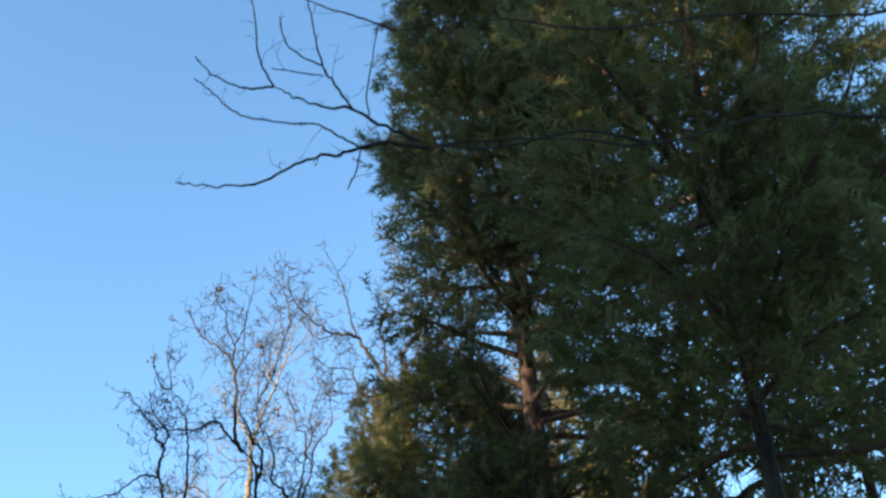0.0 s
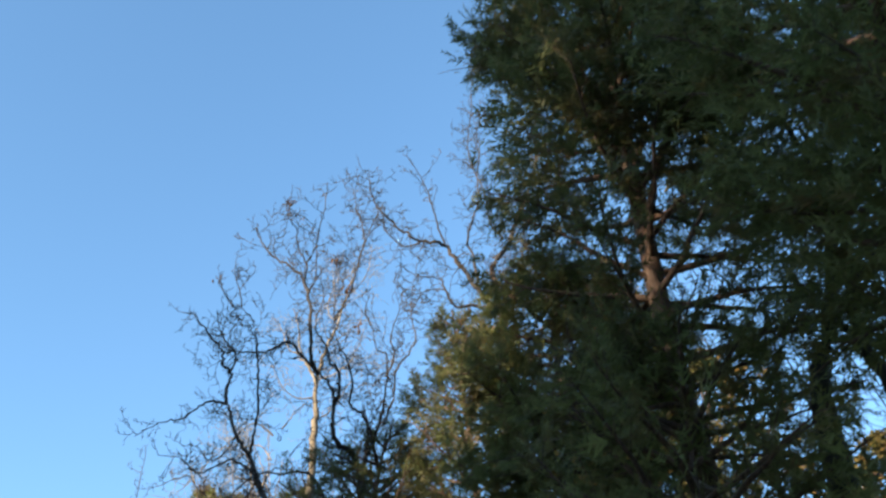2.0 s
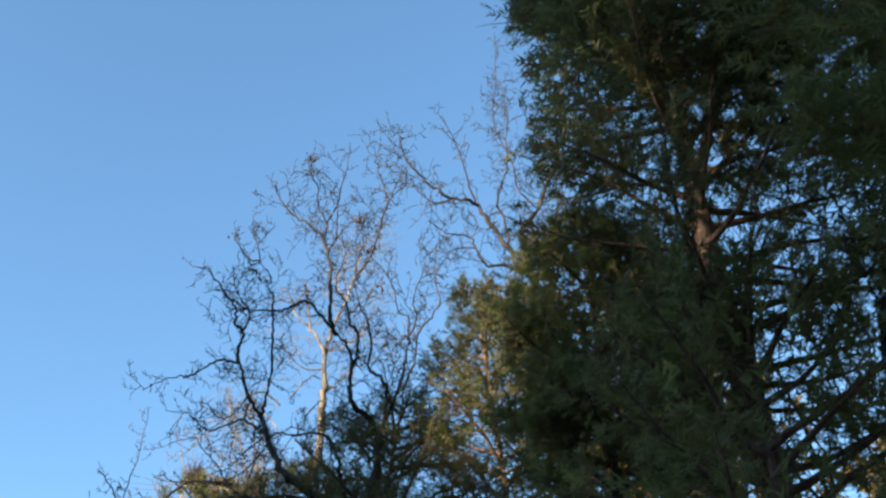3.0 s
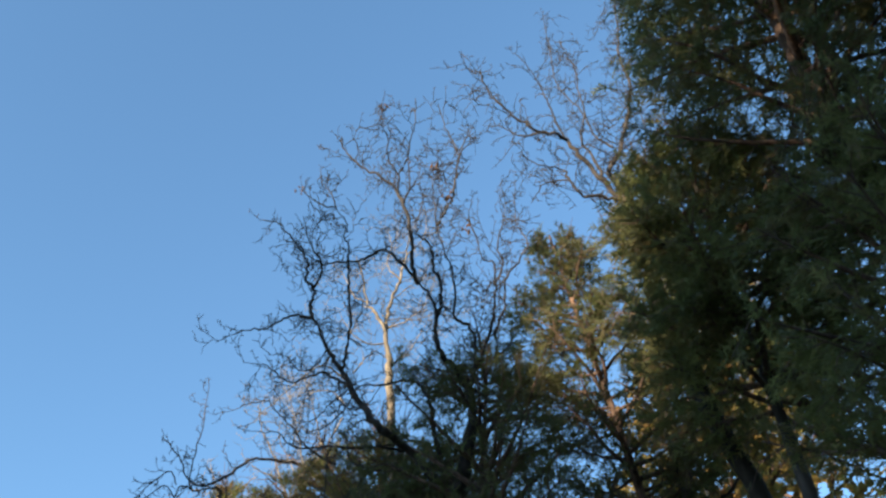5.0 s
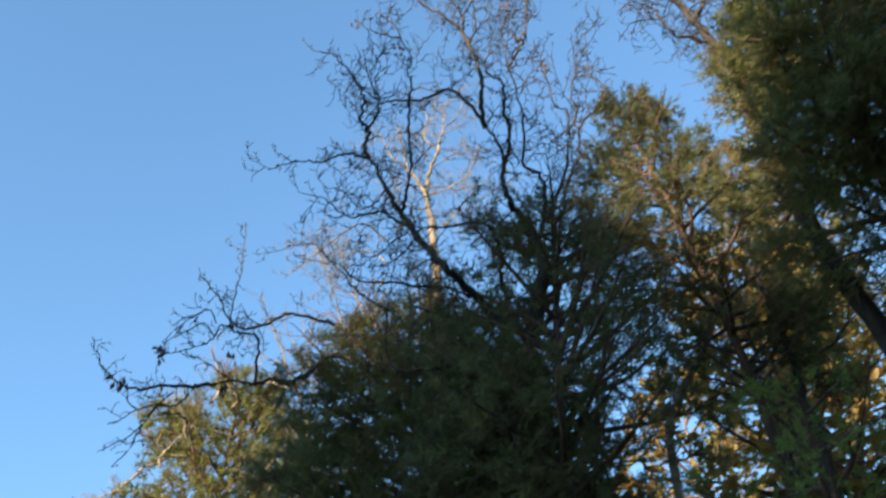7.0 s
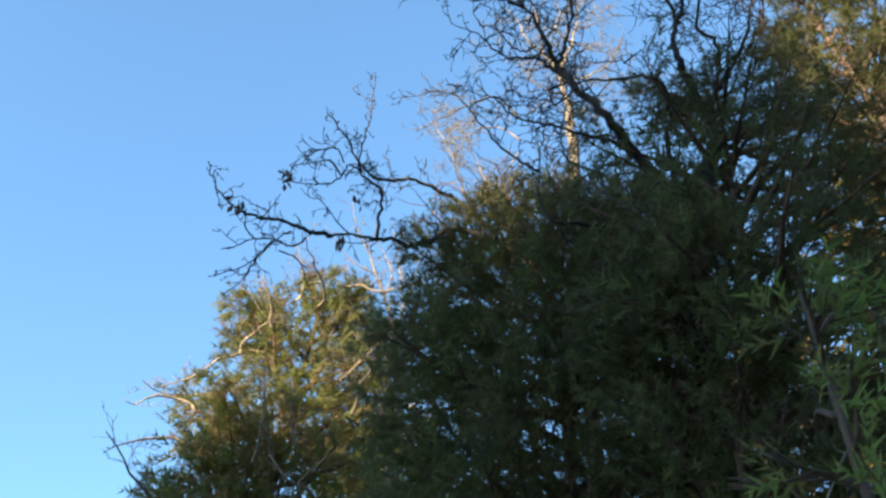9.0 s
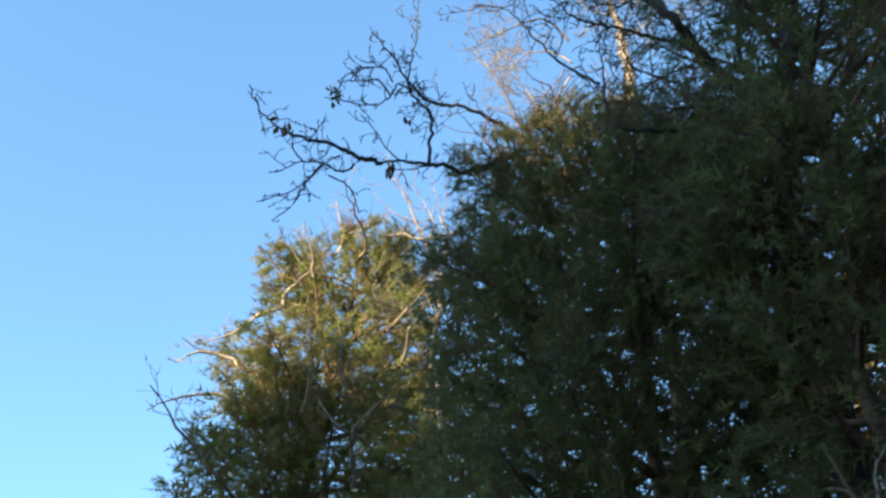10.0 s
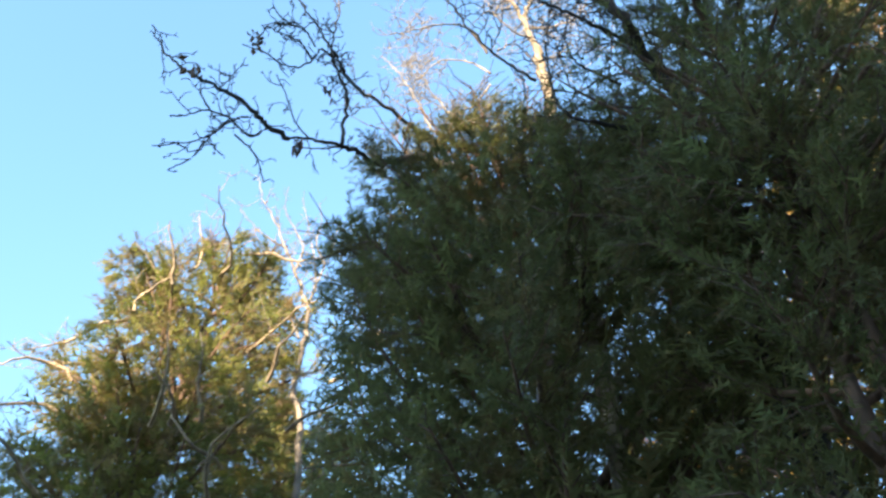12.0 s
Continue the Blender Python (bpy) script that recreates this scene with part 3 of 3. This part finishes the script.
limb(crooked_tree, 0.012, [(-6.04, 15.69, 9.59), (-6.17, 15.61, 9.56), (-6.23, 15.66, 9.42), (-6.33, 15.74, 9.38), (-6.47, 15.69, 9.26), (-6.63, 15.47, 8.97), (-6.81, 15.44, 8.94)], 0.55)
limb(crooked_tree, 0.01, [(-6.23, 15.62, 9.59), (-6.34, 15.60, 9.78), (-6.54, 15.36, 9.33), (-6.70, 15.20, 8.88)], 0.55)
limb(crooked_tree, 0.01, [(-6.23, 15.66, 9.42), (-6.37, 15.61, 9.56), (-6.53, 15.39, 9.21), (-6.67, 15.21, 8.89)], 0.55)
limb(crooked_tree, 0.013, [(-6.43, 16.32, 9.23), (-6.58, 16.21, 8.86), (-6.74, 15.99, 8.68), (-6.92, 15.80, 8.44), (-7.05, 15.79, 8.30), (-7.19, 15.81, 8.24)], 0.55)
limb(crooked_tree, 0.01, [(-6.77, 15.96, 8.63), (-6.87, 15.97, 8.36), (-6.97, 16.03, 8.07), (-7.09, 16.03, 7.88)], 0.55)
limb(crooked_tree, 0.009, [(-6.92, 15.80, 8.44), (-7.01, 15.70, 8.47), (-7.05, 15.66, 8.63)], 0.55)
limb(crooked_tree, 0.009, [(-6.70, 16.09, 8.64), (-6.54, 16.28, 8.77), (-6.45, 16.36, 8.71), (-6.38, 16.38, 8.50)], 0.55)
limb(crooked_tree, 0.009, [(-6.05, 16.48, 9.46), (-6.22, 16.38, 9.53), (-6.31, 16.18, 9.46), (-6.49, 15.79, 9.24)], 0.55)
limb(crooked_tree, 0.009, [(-5.79, 16.41, 9.35), (-5.96, 16.47, 9.34), (-6.10, 16.56, 9.42)], 0.55)
limb(crooked_tree, 0.01, [(-6.63, 16.07, 8.92), (-6.75, 15.98, 8.66), (-6.85, 15.97, 8.41), (-6.99, 15.95, 8.19), (-7.25, 15.94, 7.99)], 0.55)
limb(crooked_tree, 0.01, [(-5.81, 16.40, 10.24), (-5.73, 16.40, 10.06), (-5.72, 16.30, 9.75)], 0.55)
limb(crooked_tree, 0.022, [(-3.61, 15.00, 8.62), (-3.80, 15.00, 8.55), (-4.02, 15.00, 8.51), (-4.22, 15.00, 8.50), (-4.32, 15.00, 8.69), (-4.34, 15.00, 9.12), (-4.28, 15.00, 9.87), (-4.16, 15.00, 10.72)], 0.6)
limb(crooked_tree, 0.016, [(-3.65, 15.00, 9.31), (-3.90, 15.00, 9.39), (-4.06, 15.00, 9.50), (-4.11, 15.00, 9.87), (-4.01, 15.00, 10.45)], 0.6)
limb(crooked_tree, 0.014, [(-3.54, 15.00, 9.59), (-3.74, 15.00, 9.41), (-3.99, 15.00, 9.10), (-4.22, 15.00, 8.70)], 0.6)
crooked_tree.finish()
tree_a, tips_a = crooked_tree.top, crooked_tree.tips

leaning_tree = BareTree("leafless_tree", foot(0.9, 13.6), [(0.3, 13.3, 6.0), (-0.33, 13.0, 8.87), (-0.57, 12.8, 9.8), (-0.58, 12.7, 11.39)], BARK_DARK,
                        "leafless tree with a leaning dark trunk among cedars", 22, 0.10, 0.95, every=0.11, low=0.005)
limb(leaning_tree, 0.05, [(-0.58, 12.70, 11.39), (-0.65, 12.85, 12.34), (-0.67, 12.90, 12.72), (-0.42, 12.98, 13.25), (-0.11, 13.09, 14.27), (0.16, 13.20, 15.39), (0.20, 13.31, 16.51), (0.42, 13.43, 17.87), (0.69, 13.57, 19.83)])
limb(leaning_tree, 0.04, [(-0.62, 12.75, 11.69), (-0.88, 12.62, 11.97), (-1.08, 12.51, 12.27), (-1.26, 12.42, 12.50), (-1.36, 12.36, 12.66), (-1.63, 12.28, 12.62), (-1.85, 12.21, 12.67), (-2.10, 12.11, 12.84), (-2.31, 12.01, 13.06), (-2.43, 11.91, 13.46)])
limb(leaning_tree, 0.022, [(-0.92, 12.58, 12.10), (-0.94, 12.63, 12.65), (-1.03, 12.67, 13.09), (-0.88, 12.72, 13.75), (-0.85, 12.77, 14.49), (-0.81, 12.81, 15.25), (-0.90, 12.87, 16.14)])
limb(leaning_tree, 0.026, [(-0.68, 12.72, 11.76), (-0.94, 12.66, 11.77), (-1.21, 12.61, 11.74), (-1.35, 12.55, 11.96), (-1.44, 12.51, 12.15), (-1.71, 12.45, 12.12), (-1.98, 12.38, 12.27)])
limb(leaning_tree, 0.012, [(-1.35, 12.55, 11.98), (-1.65, 12.67, 12.05), (-1.84, 12.79, 11.79)])
limb(leaning_tree, 0.016, [(-1.36, 12.36, 12.66), (-1.47, 12.26, 12.95), (-1.56, 12.14, 13.29), (-1.67, 12.04, 13.58), (-1.89, 11.90, 13.93)])
limb(leaning_tree, 0.018, [(-0.49, 12.99, 13.36), (-0.67, 13.06, 13.73), (-0.74, 13.16, 14.49), (-0.97, 13.30, 15.55), (-0.90, 13.42, 16.79), (-0.85, 13.53, 18.17)])
limb(leaning_tree, 0.016, [(-0.30, 12.70, 11.87), (-0.37, 12.59, 12.27), (-0.23, 12.49, 12.71), (-0.23, 12.38, 13.17), (-0.23, 12.31, 13.49)])
limb(leaning_tree, 0.014, [(-1.71, 12.26, 12.58), (-1.96, 12.30, 12.57), (-2.21, 12.35, 12.91)])
leaning_tree.finish()

pale_tree = BareTree("pale_barked_tree", foot(-3.5, 16.5), [(-3.5, 16.4, 8.0), (-3.54, 16.4, 11.4), (-3.57, 16.4, 12.59)], BARK_PALE,
                     "slender leafless tree with pale sunlit bark", 23, 0.075, 1.2, every=0.12)
limb(pale_tree, 0.045, [(-3.57, 16.40, 12.59), (-3.61, 16.49, 13.24), (-3.55, 16.58, 13.87), (-3.37, 16.67, 14.59), (-3.24, 16.76, 15.34), (-3.16, 16.85, 16.19)])
limb(pale_tree, 0.032, [(-3.60, 16.47, 13.09), (-3.75, 16.39, 13.43), (-3.91, 16.32, 13.67), (-3.99, 16.21, 14.18), (-4.11, 16.13, 14.57)])
limb(pale_tree, 0.016, [(-3.37, 16.67, 14.59), (-3.58, 16.71, 15.03), (-3.51, 16.75, 15.60), (-3.59, 16.79, 16.16)])
limb(pale_tree, 0.016, [(-3.91, 16.32, 13.67), (-4.14, 16.27, 13.78), (-4.30, 16.21, 14.19), (-4.50, 16.17, 14.42)])
limb(pale_tree, 0.014, [(-3.24, 16.76, 15.34), (-2.92, 16.87, 15.97), (-2.83, 16.98, 16.80)])
limb(pale_tree, 0.016, [(-3.61, 16.49, 13.24), (-3.26, 16.38, 13.33), (-2.95, 16.25, 13.60), (-2.80, 16.11, 14.13)])
limb(pale_tree, 0.016, [(-3.56, 16.40, 12.35), (-3.32, 16.46, 12.60), (-3.08, 16.55, 13.13), (-2.92, 16.62, 13.60)])
limb(pale_tree, 0.016, [(-3.58, 16.44, 12.87), (-3.88, 16.36, 12.78), (-4.15, 16.28, 12.94), (-4.37, 16.17, 13.33)])
limb(pale_tree, 0.018, [(-4.25, 16.40, 10.91), (-4.36, 16.60, 10.71), (-4.54, 16.80, 11.20), (-4.66, 17.00, 11.85), (-4.77, 17.10, 12.36), (-4.94, 17.20, 12.88)])
limb(pale_tree, 0.015, [(-4.54, 16.80, 11.20), (-4.73, 16.80, 10.72), (-4.87, 16.90, 11.33), (-5.00, 17.00, 11.92), (-5.14, 17.10, 12.42), (-5.28, 17.20, 12.80)])
limb(pale_tree, 0.012, [(-4.21, 16.40, 11.60), (-4.42, 16.50, 11.92), (-4.69, 16.60, 11.99), (-4.84, 16.70, 11.87), (-4.99, 16.70, 11.43)])
limb(pale_tree, 0.016, [(-4.23, 16.40, 12.06), (-4.41, 16.30, 12.18), (-4.62, 16.20, 12.14), (-4.99, 16.00, 11.50), (-5.32, 15.90, 10.97), (-5.53, 15.80, 10.58)])
limb(pale_tree, 0.012, [(-4.23, 16.40, 11.34), (-4.51, 16.30, 10.56), (-4.69, 16.20, 10.25), (-4.80, 16.20, 9.99)])
limb(pale_tree, 0.014, [(-4.10, 16.40, 12.20), (-3.81, 16.50, 12.73), (-3.55, 16.60, 12.67), (-3.27, 16.70, 12.52)])
pale_tree.finish()

far_bare_tree = BareTree("pale_barked_tree", foot(-4.9, 21.4), [(-4.95, 21.4, 7.0), (-5.05, 21.4, 10.37), (-5.19, 21.4, 10.9), (-5.17, 21.4, 11.56), (-5.14, 21.4, 12.6)], BARK_GREY,
                         "small leafless tree with pale sunlit twigs", 24, 0.045, 0.8, every=0.15, low=0.0045)
limb(far_bare_tree, 0.03, [(-5.15, 21.40, 12.63), (-5.43, 21.55, 13.61), (-5.61, 21.64, 14.17), (-5.82, 21.73, 14.87), (-6.11, 21.84, 15.59), (-6.26, 21.92, 16.31)])
limb(far_bare_tree, 0.022, [(-5.16, 21.42, 12.75), (-5.08, 21.32, 13.18), (-5.01, 21.24, 13.52), (-4.92, 21.14, 13.99), (-4.90, 21.06, 14.40)])
limb(far_bare_tree, 0.02, [(-5.41, 21.55, 13.58), (-5.34, 21.59, 14.14), (-5.48, 21.63, 14.65), (-5.72, 21.68, 15.23), (-5.72, 21.73, 15.95)])
limb(far_bare_tree, 0.016, [(-5.61, 21.64, 14.17), (-5.93, 21.57, 14.25), (-6.16, 21.53, 14.40), (-6.44, 21.46, 14.65)])
limb(far_bare_tree, 0.016, [(-5.08, 21.32, 13.18), (-5.18, 21.45, 13.98), (-5.31, 21.59, 14.82), (-5.46, 21.73, 15.73)])
limb(far_bare_tree, 0.016, [(-5.01, 21.24, 13.52), (-5.20, 21.13, 13.86), (-5.17, 21.03, 14.25), (-5.27, 20.93, 14.60)])
limb(far_bare_tree, 0.018, [(-5.22, 21.40, 12.00), (-5.47, 21.52, 12.69), (-5.71, 21.59, 12.93), (-5.93, 21.65, 13.18), (-6.12, 21.74, 13.75)])
far_bare_tree.finish()

overhanging_tree = BareTree("leafless_tree", foot(5.2, 5.2), [(5.1, 5.1, 7.0), (4.9, 5.0, 10.4), (4.8, 5.0, 12.5)], BARK_DARK,
                            "leafless tree reaching thin branches over the path", 25, 0.12, 0.5, every=0.2, levels=1, low=0.0022)
limb(overhanging_tree, 0.02, [(5.0, 5.0, 9.6), (4.1, 4.9, 9.5), (3.2, 4.8, 9.0), (2.3, 4.7, 8.9), (1.4, 4.6, 8.5), (0.6, 4.5, 8.45), (-0.11, 4.5, 8.35)])
limb(overhanging_tree, 0.014, [(1.4, 4.6, 8.5), (0.9, 4.6, 8.62), (0.3, 4.6, 8.45), (-0.18, 4.5, 8.42)])
limb(overhanging_tree, 0.016, [(4.9, 5.0, 10.4), (4.0, 4.9, 10.5), (3.2, 4.8, 10.2), (2.2, 4.7, 10.1), (1.2, 4.6, 9.75), (0.3, 4.5, 9.75), (-0.37, 4.5, 9.61)])
limb(overhanging_tree, 0.016, [(-0.11, 4.50, 8.35), (-0.37, 4.53, 8.43), (-0.56, 4.55, 8.41), (-0.70, 4.57, 8.37), (-0.91, 4.59, 8.34), (-1.10, 4.61, 8.22), (-1.28, 4.64, 8.15), (-1.54, 4.66, 8.16), (-1.78, 4.69, 8.23)])
limb(overhanging_tree, 0.015, [(-0.18, 4.51, 8.43), (-0.45, 4.47, 8.55), (-0.63, 4.45, 8.69), (-0.83, 4.43, 8.68), (-1.02, 4.40, 8.75), (-1.16, 4.38, 8.83)])
limb(overhanging_tree, 0.009, [(-1.16, 4.38, 8.83), (-1.29, 4.39, 8.82), (-1.43, 4.40, 8.86), (-1.61, 4.41, 9.00), (-1.76, 4.42, 9.21)])
limb(overhanging_tree, 0.008, [(-1.16, 4.38, 8.83), (-1.26, 4.37, 9.03), (-1.32, 4.36, 9.23), (-1.36, 4.34, 9.50), (-1.42, 4.33, 9.76)])
limb(overhanging_tree, 0.01, [(-0.63, 4.45, 8.69), (-0.75, 4.47, 8.93), (-0.87, 4.50, 9.19), (-0.95, 4.52, 9.54), (-1.03, 4.55, 9.93), (-1.10, 4.57, 10.26)])
limb(overhanging_tree, 0.007, [(-0.88, 4.50, 9.21), (-1.04, 4.48, 9.30), (-1.15, 4.46, 9.42), (-1.22, 4.43, 9.69)])
limb(overhanging_tree, 0.008, [(-0.56, 4.55, 8.41), (-0.72, 4.57, 8.55), (-0.87, 4.59, 8.68), (-1.08, 4.61, 8.72), (-1.32, 4.63, 8.79), (-1.50, 4.65, 8.90), (-1.70, 4.67, 9.15), (-1.83, 4.68, 9.29)])
limb(overhanging_tree, 0.01, [(-0.37, 4.50, 9.61), (-0.52, 4.48, 9.68), (-0.73, 4.46, 9.76), (-0.96, 4.43, 9.85), (-1.14, 4.41, 9.95)])
limb(overhanging_tree, 0.006, [(-0.51, 4.46, 8.63), (-0.54, 4.47, 8.87), (-0.52, 4.49, 9.30), (-0.50, 4.50, 9.68)])
limb(overhanging_tree, 0.006, [(-0.86, 4.49, 9.08), (-1.02, 4.48, 9.10), (-1.22, 4.46, 9.13)])
limb(overhanging_tree, 0.006, [(-0.56, 4.55, 8.41), (-0.58, 4.57, 8.22), (-0.63, 4.59, 8.06)])
overhanging_tree.finish()

forked_tree = BareTree("leafless_tree", foot(-0.5, 14.1), [(-0.55, 14.0, 3.5), (-0.45, 14.0, 6.85), (-0.41, 14.0, 8.28)], BARK_DARK,
                       "small forked leafless tree with a dark stem", 26, 0.06, 0.8, every=0.2, low=0.0045)
limb(forked_tree, 0.041, [(-0.41, 14.0, 8.28), (-0.43, 14.0, 8.8), (-0.45, 14.0, 9.26), (-0.62, 14.0, 9.61), (-0.9, 14.0, 9.9)])
limb(forked_tree, 0.036, [(-0.41, 14.0, 7.98), (-0.2, 14.0, 8.05), (-0.01, 14.0, 8.22), (0.37, 14.0, 8.62), (0.6, 14.1, 9.3)])
limb(forked_tree, 0.022, [(-0.44, 14.0, 9.2), (-0.3, 14.1, 9.7), (-0.35, 14.2, 10.3)])
forked_tree.finish()

twin_tree = BareTree("leafless_tree", foot(2.3, 10.0), [(2.3, 10.0, 3.5), (2.2, 10.0, 6.0)], BARK_DARK,
                     "twin-stemmed leafless tree with curved dark stems", 27, 0.17, 0.9, every=0.2, low=0.0045)
limb(twin_tree, 0.142, [(2.2, 10.0, 6.0), (2.19, 10.0, 8.1), (2.27, 10.0, 8.65), (2.51, 10.0, 9.33), (2.8, 10.0, 10.3), (2.94, 10.0, 11.2), (2.8, 10.0, 12.4)])
limb(twin_tree, 0.105, [(2.5, 10.0, 6.2), (2.87, 10.0, 8.1), (2.93, 10.0, 8.58), (2.79, 10.0, 9.2), (2.9, 10.0, 10.1), (3.1, 10.0, 11.2), (3.0, 10.1, 12.5)])
limb(twin_tree, 0.06, [(2.95, 10.0, 8.6), (3.45, 10.0, 8.9), (3.9, 10.0, 9.3), (4.3, 10.0, 10.1)])
limb(twin_tree, 0.045, [(2.79, 10.0, 9.2), (2.5, 10.1, 9.7), (2.3, 10.2, 10.4)])
limb(twin_tree, 0.045, [(2.85, 10.0, 9.8), (3.3, 10.1, 10.4), (3.6, 10.2, 11.3)])
twin_tree.finish()


def grown_limbs(x, y, z, height, n, seed, spread=0.5):
    """Limbs that rise crookedly from a trunk at x, y, from height z up."""
    rng = np.random.default_rng(seed)
    out = []
    for k in range(n):
        az = k * 2.4 + rng.random()
        at = np.array([x, y, z + (height - z) * 0.55 * k / n])
        line = wander(at, (math.cos(az) * spread, math.sin(az) * spread, 0.8), (height - z) * (0.55 + 0.35 * rng.random()), 5, 0.2, 0.1, rng)
        out.append((line.tolist(), 0.7 - 0.3 * k / n))
    return out


for bx, by, top_z, seed in ((4.6, 12.2, 13.0, 51), (3.0, 13.8, 14.0, 52), (6.3, 11.0, 12.5, 53), (5.9, 15.5, 14.0, 54)):
    slim = BareTree("leafless_tree", foot(bx, by), [(bx + 0.1, by, 3.0), (bx, by + 0.1, top_z * 0.65)], BARK_DARK,
                    "slim leafless tree in the thicket behind the cedars", seed, 0.11, 1.0, every=0.26, low=0.005, group="thicket trees")
    for line, thick in grown_limbs(bx, by, 3.5, top_z, 9, seed):
        limb(slim, 0.06 * thick, line)
    slim.finish()

# ---- saplings by the path ----
for sx, sy, seed in ((-4.15, 13.0, 61), (-3.75, 13.2, 62)):
    sapling = BareTree("sapling", foot(sx, sy), [(sx + 0.05, sy, 1.5), (sx - 0.1, sy, 3.0)], BARK_TAN,
                       "thin leafless sapling with tan stems", seed, 0.018, 0.6, every=0.2, levels=1, low=0.003)
    for line, thick in grown_limbs(sx, sy, 1.4, 4.6, 4, seed, 0.35):
        limb(sapling, 0.016 * thick, line)
    sapling.finish()


# ---- withered leaves that still hang on the leafless tree ----
CURLED = [np.array([[(0, 0, 0), (0.5, 0.22, 0.14), (0.55, 0, 0.0)], [(0, 0, 0), (0.55, 0, 0.0), (0.5, -0.24, 0.16)],
                    [(0.5, 0.22, 0.14), (1, 0.03, 0.1 + 0.1 * k), (0.55, 0, 0)], [(0.55, 0, 0), (1, 0.03, 0.1 + 0.1 * k), (0.5, -0.24, 0.16)]], float) for k in range(3)]
CLUSTERS = [(-5.09, 13.73, 13.03, 3), (-4.39, 13.21, 12.25, 6), (-3.71, 12.72, 13.98, 4), (-2.91, 13.17, 13.13, 4), (-2.74, 13.3, 12.82, 5),
            (-2.52, 13.33, 12.08, 4), (-6.71, 15.26, 8.97, 8), (-7.1, 15.53, 8.72, 6), (-6.12, 16.6, 9.5, 7), (-5.9, 15.7, 9.2, 3)]
LEAF_MESHES = [mesh_object("leaf", c.reshape(-1, 3), np.arange(c.size // 3).reshape(-1, 3), DEAD_LEAF, tree_a).data for c in CURLED]
for shape in list(tree_a.children):
    if shape.name.startswith("leaf"):
        bpy.data.objects.remove(shape)


def hang_leaf(at, size, r):
    """One curled leaf hanging from the tree."""
    ob = new("leaf", r.choice(LEAF_MESHES))
    ob.parent = tree_a
    ob.matrix_parent_inverse = tree_a.matrix_basis.inverted()
    ob.matrix_basis = Matrix.Translation(at) @ pose(0, 0, 0, r.uniform(0, 360), r.uniform(40, 110), r.uniform(0, 360)) @ Matrix.Scale(size, 4)
    return ob


pick = random.Random(5)
TIPS = np.array(tips_a)
for lx, ly, lz, count in CLUSTERS:
    hold = TIPS[np.argmin(np.sum((TIPS - (lx, ly, lz)) ** 2, axis=1))]
    for _ in range(2 * count):
        hang_leaf((hold[0] + pick.gauss(0, 0.035), hold[1] + pick.gauss(0, 0.035), hold[2] - abs(pick.gauss(0, 0.07))), pick.uniform(0.07, 0.13), pick)
for tip in pick.sample(tips_a, 110):
    hang_leaf(tip, pick.uniform(0.03, 0.06), pick)


# ---- dead boughs that stick out of the sunlit cedar ----
def dead_boughs(tree, spots, seed):
    rng = np.random.default_rng(seed)
    fine = Tubes()
    for at, way, length in spots:
        line = wander(at, way, length, 7, 0.28, 0.0, rng)
        t = Tubes()
        t.add(line, 0.028, 0.007, 6, 1.0, 0.05, rng)
        t.build("dead_bough", BARK_TAN, tree, "bare crooked dead bough")
        twigs_along(fine, line, 0.016, 0.75, rng, 1, every=0.16, low=0.005)
    tagged(fine.build("branchwork", BARK_TAN, tree, "dead twigs"), kind="stuff")


dead_boughs(far_cedar, [((-6.4, 21.6, 12.4), (-1.0, -0.9, 0.3), 1.6), ((-6.5, 21.4, 12.9), (0.7, -1.0, -0.1), 1.7), ((-7.2, 22.0, 12.3), (-1.0, -0.3, 0.1), 1.9),
                        ((-7.4, 22.2, 11.6), (-1.0, -0.2, -0.1), 1.7), ((-6.2, 21.3, 13.4), (0.9, -0.8, 0.3), 1.6), ((-5.9, 21.3, 11.4), (0.4, -1.0, 0.5), 1.5),
                        ((-6.6, 22.4, 14.0), (0.1, -0.2, 1.0), 1.1), ((-6.94, 21.9, 13.4), (0.0, -0.1, 1.0), 1.3), ((-8.0, 22.0, 10.9), (-1.0, -0.1, 0.5), 1.3), ((-8.0, 21.8, 10.2), (-1.0, -0.3, 0.7), 1.2), ((-7.3, 22.4, 13.4), (-0.7, -0.2, 0.9), 1.2)], 81)
# withered boughs in the shaded lower half of the same cedar
low = random.Random(82)
dead_boughs(far_cedar, [((-6.1 + 2.2 * math.sin(a), 22.6 - 2.2 * math.cos(a), low.uniform(8.0, 12.0)), (math.sin(a) + low.uniform(-0.9, 0.9), -math.cos(a), low.uniform(0.1, 1.0)), low.uniform(0.8, 1.5))
                        for a in (-0.9, -0.65, -0.45, -0.25, -0.1, 0.05, 0.2, 0.35, 0.5, 0.7, 0.9, 0.0, -0.35, 0.6)], 83)


# ---- a bare limb that forks from the slender cedar, its sunlit orange-brown put into the bark colour ----
fork_limb = Tubes()
fork_limb.add(curve_through([(-1.72, 14.5, 6.6), (-1.68, 14.35, 7.5), (-1.3, 14.3, 8.14), (-1.0, 14.3, 8.76), (-0.78, 14.3, 9.28), (-0.7, 14.3, 10.0)], 6), 0.05, 0.012, 8, 1.0, 0.05, np.random.default_rng(3))
fork_limb.build("limb", BARK_TAN, slender_cedar, "bare limb with a sunlit tone put into its tan bark")
